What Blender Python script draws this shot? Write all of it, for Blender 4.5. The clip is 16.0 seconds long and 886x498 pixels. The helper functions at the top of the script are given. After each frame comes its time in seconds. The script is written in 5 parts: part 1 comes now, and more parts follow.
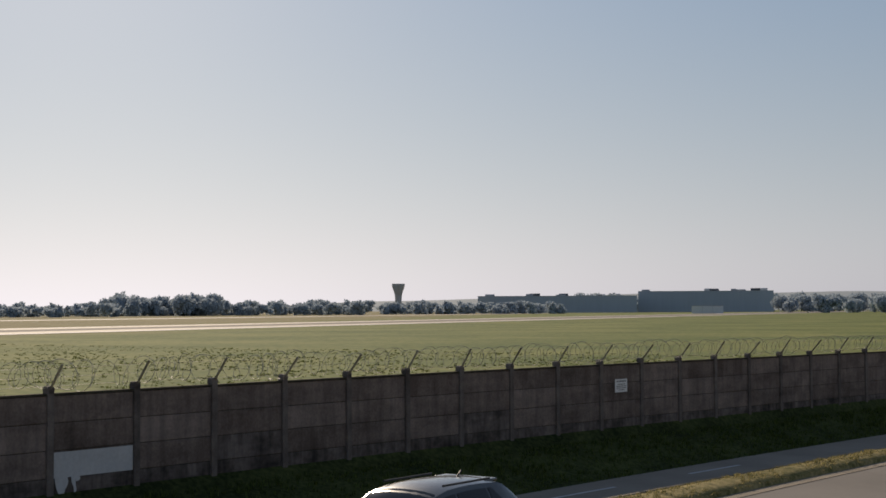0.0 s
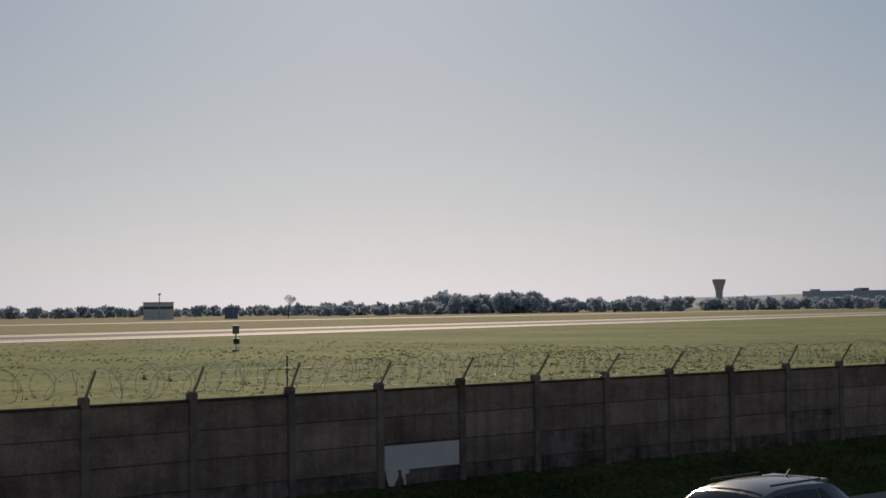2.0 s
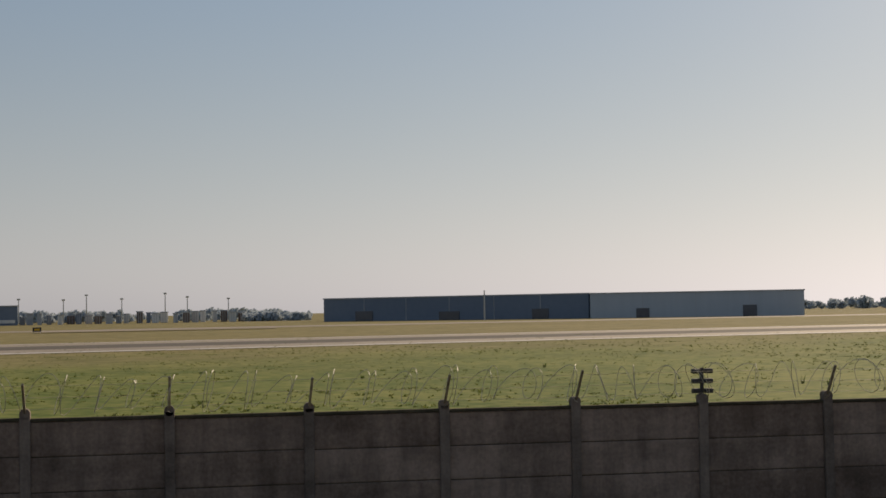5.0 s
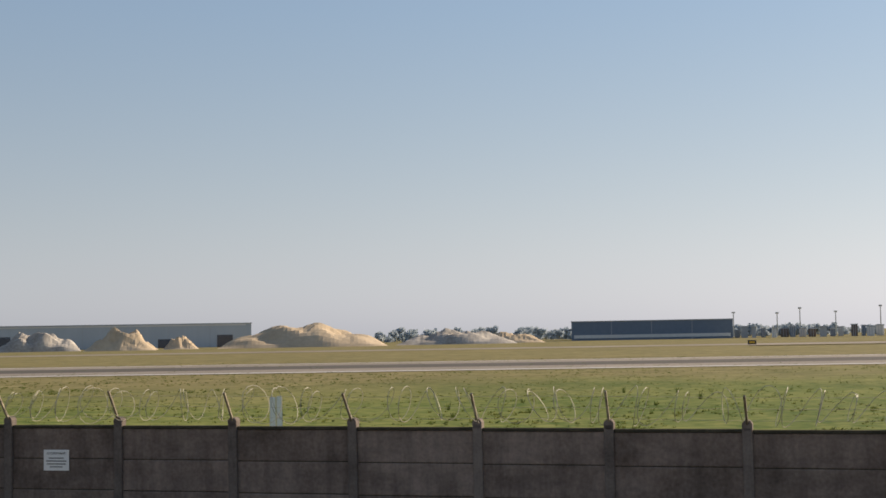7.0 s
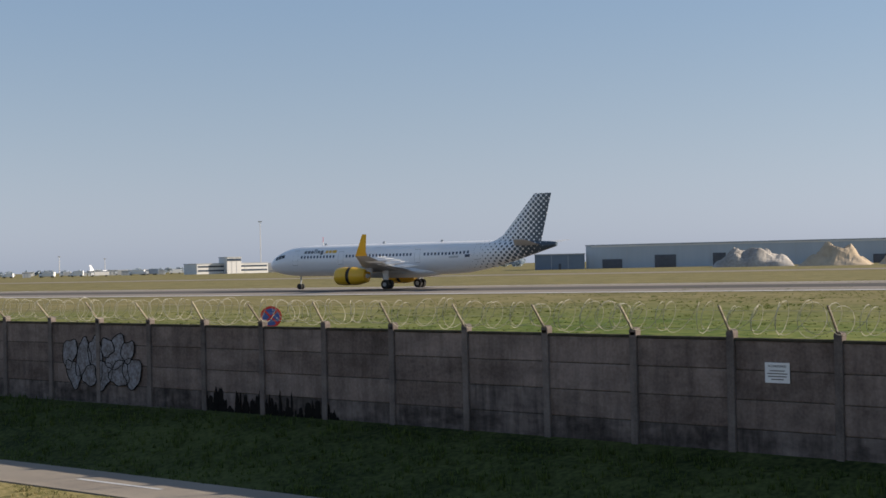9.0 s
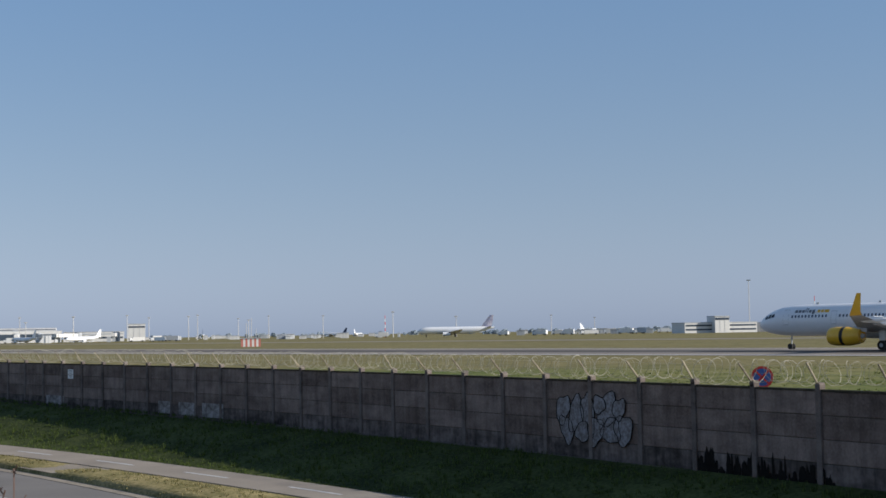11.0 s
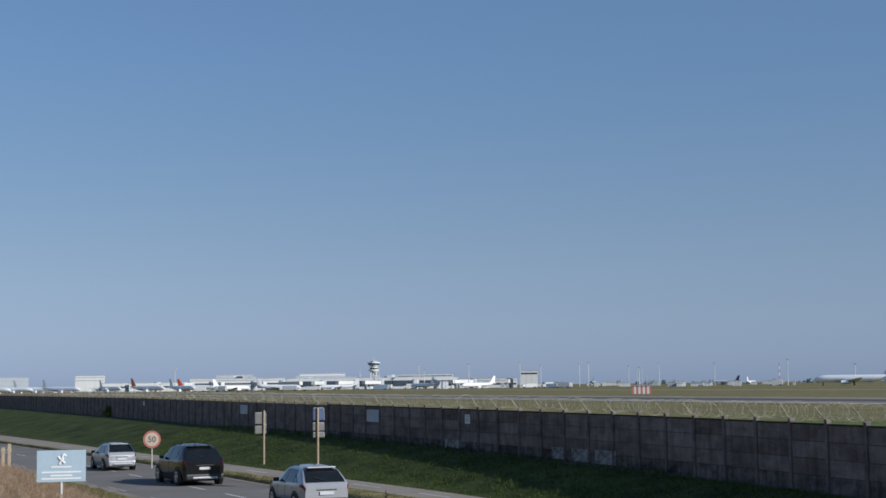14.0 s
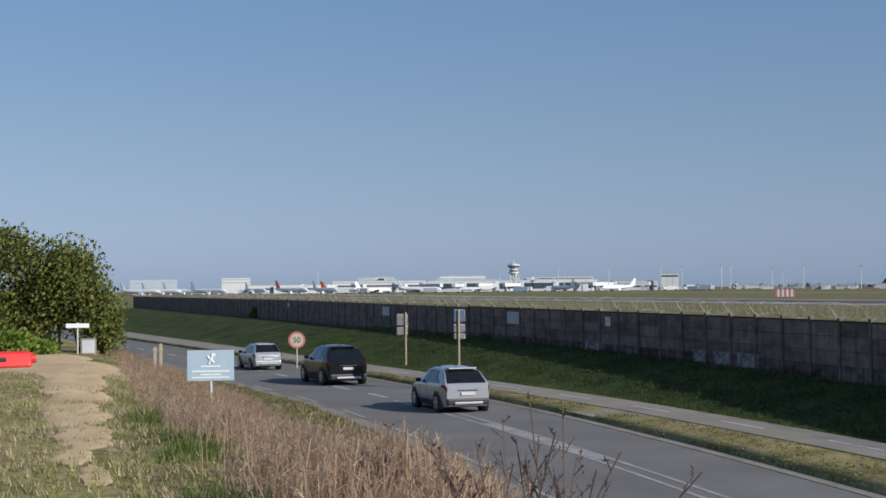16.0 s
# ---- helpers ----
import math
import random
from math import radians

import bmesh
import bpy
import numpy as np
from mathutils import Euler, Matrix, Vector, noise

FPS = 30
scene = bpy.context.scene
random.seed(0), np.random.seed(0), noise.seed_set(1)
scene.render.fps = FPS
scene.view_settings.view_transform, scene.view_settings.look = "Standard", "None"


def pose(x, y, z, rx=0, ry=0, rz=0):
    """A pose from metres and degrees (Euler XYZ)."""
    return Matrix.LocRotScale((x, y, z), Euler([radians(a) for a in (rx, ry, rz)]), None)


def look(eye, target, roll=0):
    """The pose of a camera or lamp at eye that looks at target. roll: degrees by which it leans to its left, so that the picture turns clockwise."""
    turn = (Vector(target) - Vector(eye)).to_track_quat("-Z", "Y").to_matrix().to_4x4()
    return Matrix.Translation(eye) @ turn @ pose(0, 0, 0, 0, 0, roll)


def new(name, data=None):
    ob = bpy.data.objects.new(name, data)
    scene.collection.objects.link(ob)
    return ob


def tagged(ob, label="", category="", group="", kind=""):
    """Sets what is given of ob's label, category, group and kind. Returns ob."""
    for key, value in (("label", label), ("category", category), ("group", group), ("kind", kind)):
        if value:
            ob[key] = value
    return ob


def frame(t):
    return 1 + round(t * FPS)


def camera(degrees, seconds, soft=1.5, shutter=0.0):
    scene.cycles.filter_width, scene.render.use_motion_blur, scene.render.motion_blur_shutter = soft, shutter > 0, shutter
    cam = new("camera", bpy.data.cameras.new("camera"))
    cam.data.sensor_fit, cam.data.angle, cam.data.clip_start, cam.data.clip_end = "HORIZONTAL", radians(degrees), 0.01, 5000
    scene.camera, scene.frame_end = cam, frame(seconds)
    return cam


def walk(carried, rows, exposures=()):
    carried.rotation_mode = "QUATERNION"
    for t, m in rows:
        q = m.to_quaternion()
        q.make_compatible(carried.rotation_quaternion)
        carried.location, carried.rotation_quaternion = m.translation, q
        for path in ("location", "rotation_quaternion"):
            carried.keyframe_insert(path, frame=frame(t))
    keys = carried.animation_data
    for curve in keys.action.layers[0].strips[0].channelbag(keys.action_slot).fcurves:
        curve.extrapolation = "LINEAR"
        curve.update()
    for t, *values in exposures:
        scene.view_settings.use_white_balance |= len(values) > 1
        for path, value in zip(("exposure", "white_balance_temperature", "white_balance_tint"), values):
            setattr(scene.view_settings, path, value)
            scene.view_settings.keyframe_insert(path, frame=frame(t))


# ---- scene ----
# A roadside bank beside an airfield: the eye stands 4.3 m above the road and turns from right to left.
EYE_Z = 4.3
FIELD_Z = 1.0
cam = camera(33.8, 16.0, soft=1.6)
PATH = [(0.0, -55.44, 2.36, -0.23), (0.5, -52.04, 2.53, -0.28), (1.0, -49.66, 2.6, -0.45), (1.5, -47.11, 2.59, -0.59),
        (2.0, -42.98, 2.33, -0.65), (2.5, -39.77, 2.04, -0.83), (3.0, -35.93, 1.97, -0.9), (3.5, -30.44, 2.0, -0.91),
        (4.0, -23.77, 2.07, -0.85), (4.5, -17.46, 2.13, -0.87), (5.0, -10.38, 2.37, -0.94), (5.2, -6.62, 2.45, -0.93),
        (7.3, 20.43, 3.22, -0.98), (7.5, 23.02, 2.58, -1.03), (8.0, 31.93, 0.96, -1.08), (8.5, 38.28, 0.14, -1.3),
        (9.0, 44.59, 0.56, -1.29), (9.5, 50.77, 1.1, -1.12), (10.0, 55.23, 1.5, -0.95), (10.2, 57.11, 1.72, -0.93),
        (12.3, 70.81, 5.56, -0.91), (12.5, 71.84, 5.65, -0.88), (13.0, 75.4, 5.87, -0.65), (13.5, 77.49, 5.82, -0.57),
        (14.0, 78.74, 5.29, -0.61), (14.5, 81.19, 4.98, -0.58), (15.0, 82.53, 3.7, -0.53), (15.5, 83.67, 2.74, -0.49),
        (16.0, 84.26, 1.52, -0.53)]


def stand(yaw, pitch, roll):
    y, p = radians(yaw), radians(pitch)
    eye = Vector((-math.sin(y) * 0.157, math.cos(y) * 0.157, EYE_Z))
    ahead = Vector((-math.sin(y) * math.cos(p), math.cos(y) * math.cos(p), math.sin(p)))
    return look(eye, eye + ahead * 50, roll)


walk(cam, [(t, stand(a, b, c)) for t, a, b, c in PATH],
     exposures=[(0.0, -0.05, 7000, 13), (1.0, -0.25, 7000, 13), (2.0, -0.35, 7000, 13), (3.0, -0.38, 7000, 13), (4.0, -0.23, 7300, 13), (4.5, -0.05, 7550, 13), (5.2, 0.07, 7700, 13), (7.5, 0.66, 7000, 12), (9.0, 0.56, 6400, 11), (10.2, 0.38, 6000, 10), (12.5, 0.25, 5450, 8), (13.5, 0.05, 5350, 8), (15.5, 0.02, 5400, 8), (16.0, 0.1, 5450, 8)])

# ---- light ----
SUN_BEARING, SUN_HEIGHT = -40.0, 25.0
world = bpy.data.worlds.new("sky")
scene.world = world
world.use_nodes = True
wn = world.node_tree
sky = wn.nodes.new("ShaderNodeTexSky")
sky.sky_type = "NISHITA"
sky.sun_disc = False
sky.sun_elevation, sky.sun_rotation = radians(SUN_HEIGHT), radians(-SUN_BEARING)
sky.air_density, sky.dust_density, sky.ozone_density = 1.0, 0.35, 2.0
# haze: greys the clear sky towards the horizon and evens it out a little
grey = wn.nodes.new("ShaderNodeRGBToBW")
tint = wn.nodes.new("ShaderNodeVectorMath")
tint.operation = "SCALE"
tint.inputs[0].default_value = (0.82, 0.86, 1.0)
where, split, rise = wn.nodes.new("ShaderNodeTexCoord"), wn.nodes.new("ShaderNodeSeparateXYZ"), wn.nodes.new("ShaderNodeMapRange")
rise.inputs[1].default_value, rise.inputs[2].default_value = 0.0, 0.22
rise.inputs[3].default_value, rise.inputs[4].default_value = 0.85, 0.0
low_haze, haze = wn.nodes.new("ShaderNodeMix"), wn.nodes.new("ShaderNodeMix")
low_haze.data_type = haze.data_type = "RGBA"
haze.inputs[0].default_value = 0.34
haze.inputs[7].default_value = (2.5, 3.4, 4.9, 1)
for a, b in ((sky.outputs[0], grey.inputs[0]), (grey.outputs[0], tint.inputs["Scale"]), (where.outputs["Generated"], split.inputs[0]), (split.outputs[2], rise.inputs[0]),
             (rise.outputs[0], low_haze.inputs[0]), (sky.outputs[0], low_haze.inputs[6]), (tint.outputs[0], low_haze.inputs[7]), (low_haze.outputs[2], haze.inputs[6]), (haze.outputs[2], wn.nodes["Background"].inputs[0])):
    wn.links.new(a, b)
wn.nodes["Background"].inputs[1].default_value = 0.076
sun = new("sun", bpy.data.lights.new("sun", "SUN"))
sun.data.energy, sun.data.angle, sun.data.color = 4.8, radians(0.6), (1.0, 0.87, 0.70)
e, b = radians(SUN_HEIGHT), radians(SUN_BEARING)
sun.matrix_world = look((0, 0, 60), (math.sin(b) * 50, -math.cos(b) * 50, 60 - math.tan(e) * 50))


# ---- materials ----
def mat(name, low, high, size=4.0, rough=0.7, bump=0.0, metal=0.0, fine=40.0, mix=0.35, spread=0.0, coat=0.0, stretch=(1, 1, 1), streaks=0.0, edge=(0.3, 0.7)):
    """A surface with two scales of noise between two colours; size and fine are noise cycles per metre."""
    m = bpy.data.materials.new(name)
    m.use_nodes = True
    nt = m.node_tree
    n, link = nt.nodes, nt.links.new
    bsdf = n["Principled BSDF"]
    co = n.new("ShaderNodeTexCoord")
    mp = n.new("ShaderNodeMapping")
    mp.inputs["Scale"].default_value = stretch
    place = n.new("ShaderNodeNewGeometry").outputs["Position"] if streaks else co.outputs["Object"]
    link(place, mp.inputs[0])
    big, small = n.new("ShaderNodeTexNoise"), n.new("ShaderNodeTexNoise")
    big.inputs["Scale"].default_value, small.inputs["Scale"].default_value = size, fine
    big.inputs["Detail"].default_value = 6
    for t in (big, small):
        link(mp.outputs[0], t.inputs["Vector"])
    a = n.new("ShaderNodeMix")
    a.inputs[0].default_value = mix
    link(big.outputs[0], a.inputs[2])
    link(small.outputs[0], a.inputs[3])
    fac = a.outputs[0]
    if spread:
        info = n.new("ShaderNodeObjectInfo")
        ad = n.new("ShaderNodeMath")
        ad.operation = "MULTIPLY_ADD"
        link(info.outputs["Random"], ad.inputs[0])
        ad.inputs[1].default_value = spread
        link(a.outputs[0], ad.inputs[2])
        sb = n.new("ShaderNodeMath")
        sb.operation = "SUBTRACT"
        link(ad.outputs[0], sb.inputs[0])
        sb.inputs[1].default_value = spread / 2
        fac = sb.outputs[0]
    ramp = n.new("ShaderNodeValToRGB")
    ramp.color_ramp.elements[0].position, ramp.color_ramp.elements[1].position = edge
    ramp.color_ramp.elements[0].color, ramp.color_ramp.elements[1].color = (*low, 1), (*high, 1)
    link(fac, ramp.inputs[0])
    colour = ramp.outputs[0]
    if streaks:
        # rain streaks and blotches that run on from piece to piece
        for scale, lo_, hi_ in (((2.6, 2.6, 0.35), 0.42, 0.72), ((0.5, 0.5, 1.3), 0.45, 0.7)):
            m2, t2, r2, mul = n.new("ShaderNodeMapping"), n.new("ShaderNodeTexNoise"), n.new("ShaderNodeMapRange"), n.new("ShaderNodeMix")
            m2.inputs["Scale"].default_value = scale
            t2.inputs["Scale"].default_value, t2.inputs["Detail"].default_value, t2.inputs["Roughness"].default_value = 1.6, 8, 0.65
            link(place, m2.inputs[0])
            link(m2.outputs[0], t2.inputs["Vector"])
            link(t2.outputs[0], r2.inputs[0])
            r2.inputs[1].default_value, r2.inputs[2].default_value, r2.inputs[3].default_value, r2.inputs[4].default_value = lo_, hi_, 0.0, streaks
            mul.data_type, mul.blend_type = "RGBA", "MULTIPLY"
            link(r2.outputs[0], mul.inputs[0])
            link(colour, mul.inputs[6])
            mul.inputs[7].default_value = (0.25, 0.26, 0.27, 1)
            colour = mul.outputs[2]
    link(colour, bsdf.inputs["Base Color"])
    bsdf.inputs["Roughness"].default_value, bsdf.inputs["Metallic"].default_value = rough, metal
    bsdf.inputs["Coat Weight"].default_value = coat
    bsdf.inputs["Specular IOR Level"].default_value = 0.06 if rough > 0.8 else 0.5
    if bump:
        bp = n.new("ShaderNodeBump")
        bp.inputs["Strength"].default_value, bp.inputs["Distance"].default_value = bump, 0.02
        link(a.outputs[0], bp.inputs["Height"])
        link(bp.outputs[0], bsdf.inputs["Normal"])
    return m


def leafy(name, low, high, rough=0.8, glow=0.4):
    """Foliage whose colour varies from leaf to leaf and that lets part of the light through."""
    m = bpy.data.materials.new(name)
    m.use_nodes = True
    n, link = m.node_tree.nodes, m.node_tree.links.new
    geo, ramp = n.new("ShaderNodeNewGeometry"), n.new("ShaderNodeValToRGB")
    ramp.color_ramp.elements[0].color, ramp.color_ramp.elements[1].color = (*low, 1), (*high, 1)
    link(geo.outputs["Random Per Island"], ramp.inputs[0])
    bsdf, thin, mix = n["Principled BSDF"], n.new("ShaderNodeBsdfTranslucent"), n.new("ShaderNodeMixShader")
    link(ramp.outputs[0], bsdf.inputs["Base Color"])
    link(ramp.outputs[0], thin.inputs[0])
    bsdf.inputs["Roughness"].default_value = rough
    bsdf.inputs["Specular IOR Level"].default_value = 0.2
    mix.inputs[0].default_value = glow
    link(bsdf.outputs[0], mix.inputs[1])
    link(thin.outputs[0], mix.inputs[2])
    link(mix.outputs[0], n["Material Output"].inputs[0])
    return m


def dotted(name):
    """White livery with dark dots that grow towards the tail until they merge."""
    m = bpy.data.materials.new(name)
    m.use_nodes = True
    n, link = m.node_tree.nodes, m.node_tree.links.new

    def op(kind, a, b=None):
        k = n.new("ShaderNodeMath")
        k.operation = kind
        for i, v in enumerate((a, b)):
            if v is None:
                continue
            if isinstance(v, (int, float)):
                k.inputs[i].default_value = v
            else:
                link(v, k.inputs[i])
        return k.outputs[0]

    co, sp = n.new("ShaderNodeTexCoord"), n.new("ShaderNodeSeparateXYZ")
    link(co.outputs["Object"], sp.inputs[0])
    x, z = sp.outputs[0], sp.outputs[2]
    u = op("SUBTRACT", op("FRACT", op("DIVIDE", op("ADD", x, z), 0.72)), 0.5)
    v = op("SUBTRACT", op("FRACT", op("DIVIDE", op("SUBTRACT", z, x), 0.72)), 0.5)
    d = op("SQRT", op("ADD", op("MULTIPLY", u, u), op("MULTIPLY", v, v)))
    # how far back the point lies, measured along the sloping fin
    back = op("SUBTRACT", op("MULTIPLY", op("ADD", x, op("MULTIPLY", op("SUBTRACT", z, 5.0), 0.42)), -1.0), 11.2)
    r = op("MINIMUM", op("MULTIPLY", back, 0.066), 0.75)
    inside = op("LESS_THAN", d, r)
    noise_ = n.new("ShaderNodeTexNoise")
    noise_.inputs["Scale"].default_value = 1.5
    mix1, mix2 = n.new("ShaderNodeMix"), n.new("ShaderNodeMix")
    mix1.data_type = mix2.data_type = "RGBA"
    link(noise_.outputs[0], mix1.inputs[0])
    mix1.inputs[6].default_value, mix1.inputs[7].default_value = (0.76, 0.77, 0.78, 1), (0.82, 0.82, 0.82, 1)
    link(inside, mix2.inputs[0])
    link(mix1.outputs[2], mix2.inputs[6])
    mix2.inputs[7].default_value = (0.05, 0.075, 0.1, 1)
    link(mix2.outputs[2], n["Principled BSDF"].inputs["Base Color"])
    n["Principled BSDF"].inputs["Roughness"].default_value = 0.3
    return m


M = {}
M["grass"] = mat("short_grass", (0.055, 0.096, 0.017), (0.19, 0.2, 0.062), 0.05, 0.95, 0.6, fine=1.6, mix=0.55, edge=(0.4, 0.62))


def dry_band(m, low, high):
    """Lets the green give way to dry straw-coloured grass towards the runway and beyond it."""
    n, link = m.node_tree.nodes, m.node_tree.links.new
    bsdf = n["Principled BSDF"]
    green = bsdf.inputs["Base Color"].links[0].from_socket
    geo, lie, ragged, fine_, add, span, straw_, mix_ = (n.new("ShaderNode" + k) for k in ("NewGeometry", "VectorMath", "TexNoise", "TexNoise", "Math", "MapRange", "ValToRGB", "Mix"))
    lie.operation = "DOT_PRODUCT"
    lie.inputs[1].default_value = (-0.5, 1.0, 0.0)
    link(geo.outputs["Position"], lie.inputs[0])
    ragged.inputs["Scale"].default_value, ragged.inputs["Detail"].default_value = 0.035, 9
    fine_.inputs["Scale"].default_value, fine_.inputs["Detail"].default_value = 0.4, 8
    link(geo.outputs["Position"], ragged.inputs["Vector"])
    link(geo.outputs["Position"], fine_.inputs["Vector"])
    add.operation = "MULTIPLY_ADD"
    add.inputs[1].default_value = 110.0
    link(ragged.outputs[0], add.inputs[0])
    link(lie.outputs["Value"], add.inputs[2])
    link(add.outputs[0], span.inputs[0])
    span.inputs[1].default_value, span.inputs[2].default_value, span.inputs[3].default_value, span.inputs[4].default_value = 125.0, 195.0, 0.0, 0.68
    span.interpolation_type = "SMOOTHSTEP"
    straw_.color_ramp.elements[0].position, straw_.color_ramp.elements[1].position = 0.3, 0.7
    straw_.color_ramp.elements[0].color, straw_.color_ramp.elements[1].color = (*low, 1), (*high, 1)
    link(fine_.outputs[0], straw_.inputs[0])
    mix_.data_type = "RGBA"
    link(span.outputs[0], mix_.inputs[0])
    link(green, mix_.inputs[6])
    link(straw_.outputs[0], mix_.inputs[7])
    link(mix_.outputs[2], bsdf.inputs["Base Color"])


dry_band(M["grass"], (0.145, 0.114, 0.058), (0.285, 0.222, 0.122))
M["verge"] = mat("verge_grass", (0.11, 0.105, 0.035), (0.36, 0.29, 0.14), 0.6, 0.95, 0.8, fine=9.0, mix=0.5, edge=(0.38, 0.62))
# darker copy of the verge grass: the wall's shadow is in the colour
M["bankgrass"] = mat("wall_shade_bank_grass", (0.022, 0.032, 0.011), (0.088, 0.102, 0.034), 0.6, 0.95, 0.8, fine=9.0, mix=0.5, edge=(0.38, 0.64))
M["asphalt"] = mat("worn_asphalt", (0.15, 0.14, 0.13), (0.225, 0.21, 0.195), 0.35, 0.9, 0.3, fine=60.0, mix=0.4)
M["path"] = mat("pale_path_asphalt", (0.22, 0.19, 0.16), (0.33, 0.29, 0.24), 0.5, 0.92, 0.3, fine=50.0, mix=0.4)
M["runway"] = mat("runway_asphalt", (0.15, 0.125, 0.10), (0.26, 0.22, 0.18), 0.06, 0.8, 0.0, fine=2.0, mix=0.4)
M["rubber"] = mat("rubber_deposit", (0.08, 0.075, 0.07), (0.13, 0.12, 0.11), 0.08, 0.85, fine=1.0, stretch=(0.1, 1, 1))
M["concrete"] = mat("grey_cast_concrete", (0.15, 0.114, 0.097), (0.30, 0.238, 0.207), 1.6, 0.92, 0.5, fine=18.0, mix=0.4, spread=0.25, streaks=0.5)
M["post"] = mat("concrete_post", (0.12, 0.10, 0.09), (0.235, 0.198, 0.176), 2.5, 0.92, 0.4, fine=25.0, spread=0.2, streaks=0.4)
M["lowconcrete"] = mat("damp_stained_concrete", (0.08, 0.067, 0.06), (0.25, 0.205, 0.185), 2.2, 0.93, 0.5, fine=9.0, mix=0.35, spread=0.2, streaks=0.85)
M["coping"] = mat("dark_mossy_coping", (0.03, 0.03, 0.022), (0.09, 0.08, 0.06), 3.0, 0.95, 0.6, fine=20.0)
M["white"] = mat("white_paint", (0.70, 0.70, 0.69), (0.80, 0.80, 0.79), 1.0, 0.5, fine=12.0)
M["roadpaint"] = mat("worn_road_paint", (0.20, 0.185, 0.17), (0.46, 0.43, 0.40), 1.2, 0.8, fine=30.0)
M["steel"] = mat("galvanised_steel", (0.42, 0.41, 0.38), (0.62, 0.60, 0.56), 8.0, 0.5, metal=0.4, fine=40.0)
M["arm"] = mat("rusting_angle_iron", (0.17, 0.14, 0.10), (0.36, 0.31, 0.22), 6.0, 0.75, fine=30.0, spread=0.4)
M["wire"] = mat("razor_wire", (0.30, 0.28, 0.22), (0.48, 0.45, 0.36), 8.0, 0.6, metal=0.0, fine=30.0)
M["black"] = mat("black_plastic", (0.012, 0.012, 0.013), (0.03, 0.03, 0.032), 6.0, 0.5, fine=30.0)
M["rubbertyre"] = mat("tyre_rubber", (0.015, 0.015, 0.015), (0.035, 0.034, 0.033), 5.0, 0.8, fine=30.0)
M["airwhite"] = mat("aircraft_white", (0.76, 0.77, 0.78), (0.82, 0.82, 0.82), 0.4, 0.28, fine=2.0)
M["airgrey"] = mat("aircraft_grey", (0.40, 0.41, 0.42), (0.52, 0.53, 0.54), 0.5, 0.4, fine=3.0)
M["yellow"] = mat("yellow_gloss", (0.72, 0.40, 0.02), (0.80, 0.47, 0.03), 0.8, 0.3, fine=5.0)
M["airdots"] = dotted("dotted_livery")
M["glass"] = mat("dark_window_glass", (0.005, 0.006, 0.007), (0.012, 0.014, 0.016), 2.0, 0.08, fine=9.0)
M["bluecab"] = mat("blue_cabin_window", (0.03, 0.05, 0.09), (0.05, 0.08, 0.13), 2.0, 0.15, fine=9.0)
M["bark"] = mat("bark", (0.05, 0.04, 0.03), (0.12, 0.10, 0.08), 3.0, 0.95, 0.7, fine=20.0)
# both claddings lightened, with distance haze taken into the colour
M["cladding"] = mat("blue_grey_cladding", (0.38, 0.43, 0.48), (0.46, 0.51, 0.56), 0.03, 0.6, fine=0.6, stretch=(1, 1, 0.1))
M["cladding2"] = mat("dark_blue_cladding", (0.11, 0.155, 0.22), (0.16, 0.21, 0.285), 0.03, 0.6, fine=0.6)
M["slate"] = mat("slate_blue_sign", (0.035, 0.06, 0.12), (0.06, 0.09, 0.17), 2.0, 0.45, fine=12.0)
M["sand"] = mat("heaped_sand", (0.38, 0.30, 0.21), (0.55, 0.45, 0.33), 0.06, 0.95, 0.8, fine=0.8)
M["rubble"] = mat("grey_rubble", (0.22, 0.20, 0.18), (0.48, 0.45, 0.41), 0.15, 0.95, 0.8, fine=1.2)
M["palewall"] = mat("pale_building_wall", (0.58, 0.57, 0.55), (0.72, 0.71, 0.69), 0.05, 0.7, fine=0.8)
# grey of the far roofs and water tower, lightened to hold distance haze
M["greyroof"] = mat("grey_building", (0.36, 0.38, 0.41), (0.48, 0.50, 0.52), 0.05, 0.7, fine=0.8)
M["darkglass"] = mat("dark_facade_glass", (0.03, 0.045, 0.07), (0.07, 0.09, 0.12), 0.08, 0.15, fine=0.8)
M["palepaint"] = mat("faded_white_wall_paint", (0.42, 0.42, 0.42), (0.60, 0.60, 0.60), 1.2, 0.8, fine=14.0)
M["limewash"] = mat("worn_limewash", (0.13, 0.115, 0.105), (0.36, 0.34, 0.33), 3.0, 0.9, fine=9.0, edge=(0.4, 0.6))
M["airtext"] = mat("grey_livery_paint", (0.10, 0.11, 0.12), (0.14, 0.15, 0.16), 1.0, 0.35, fine=5.0)
M["stripe"] = mat("striped_tail_paint", (0.12, 0.14, 0.35), (0.75, 0.70, 0.70), 0.35, 0.35, fine=1.0, mix=0.2)
M["deadbrown"] = leafy("dead_brown_stems", (0.11, 0.075, 0.062), (0.26, 0.18, 0.15))
# straw-green blades, raised in colour to look sunlit
M["vergeblade"] = leafy("sunlit_verge_blades", (0.2, 0.22, 0.055), (0.56, 0.49, 0.23))
# far ridge and trees: distance haze is put into the pale blue-grey
M["farleafplain"] = mat("hazed_far_ridge", (0.34, 0.38, 0.40), (0.42, 0.46, 0.47), 0.01, 0.95, fine=0.1)
M["farleaf"] = leafy("hazed_far_foliage", (0.36, 0.42, 0.47), (0.46, 0.52, 0.57), rough=0.95, glow=0.3)
M["leaf"] = leafy("bush_leaves", (0.05, 0.075, 0.018), (0.28, 0.28, 0.075))
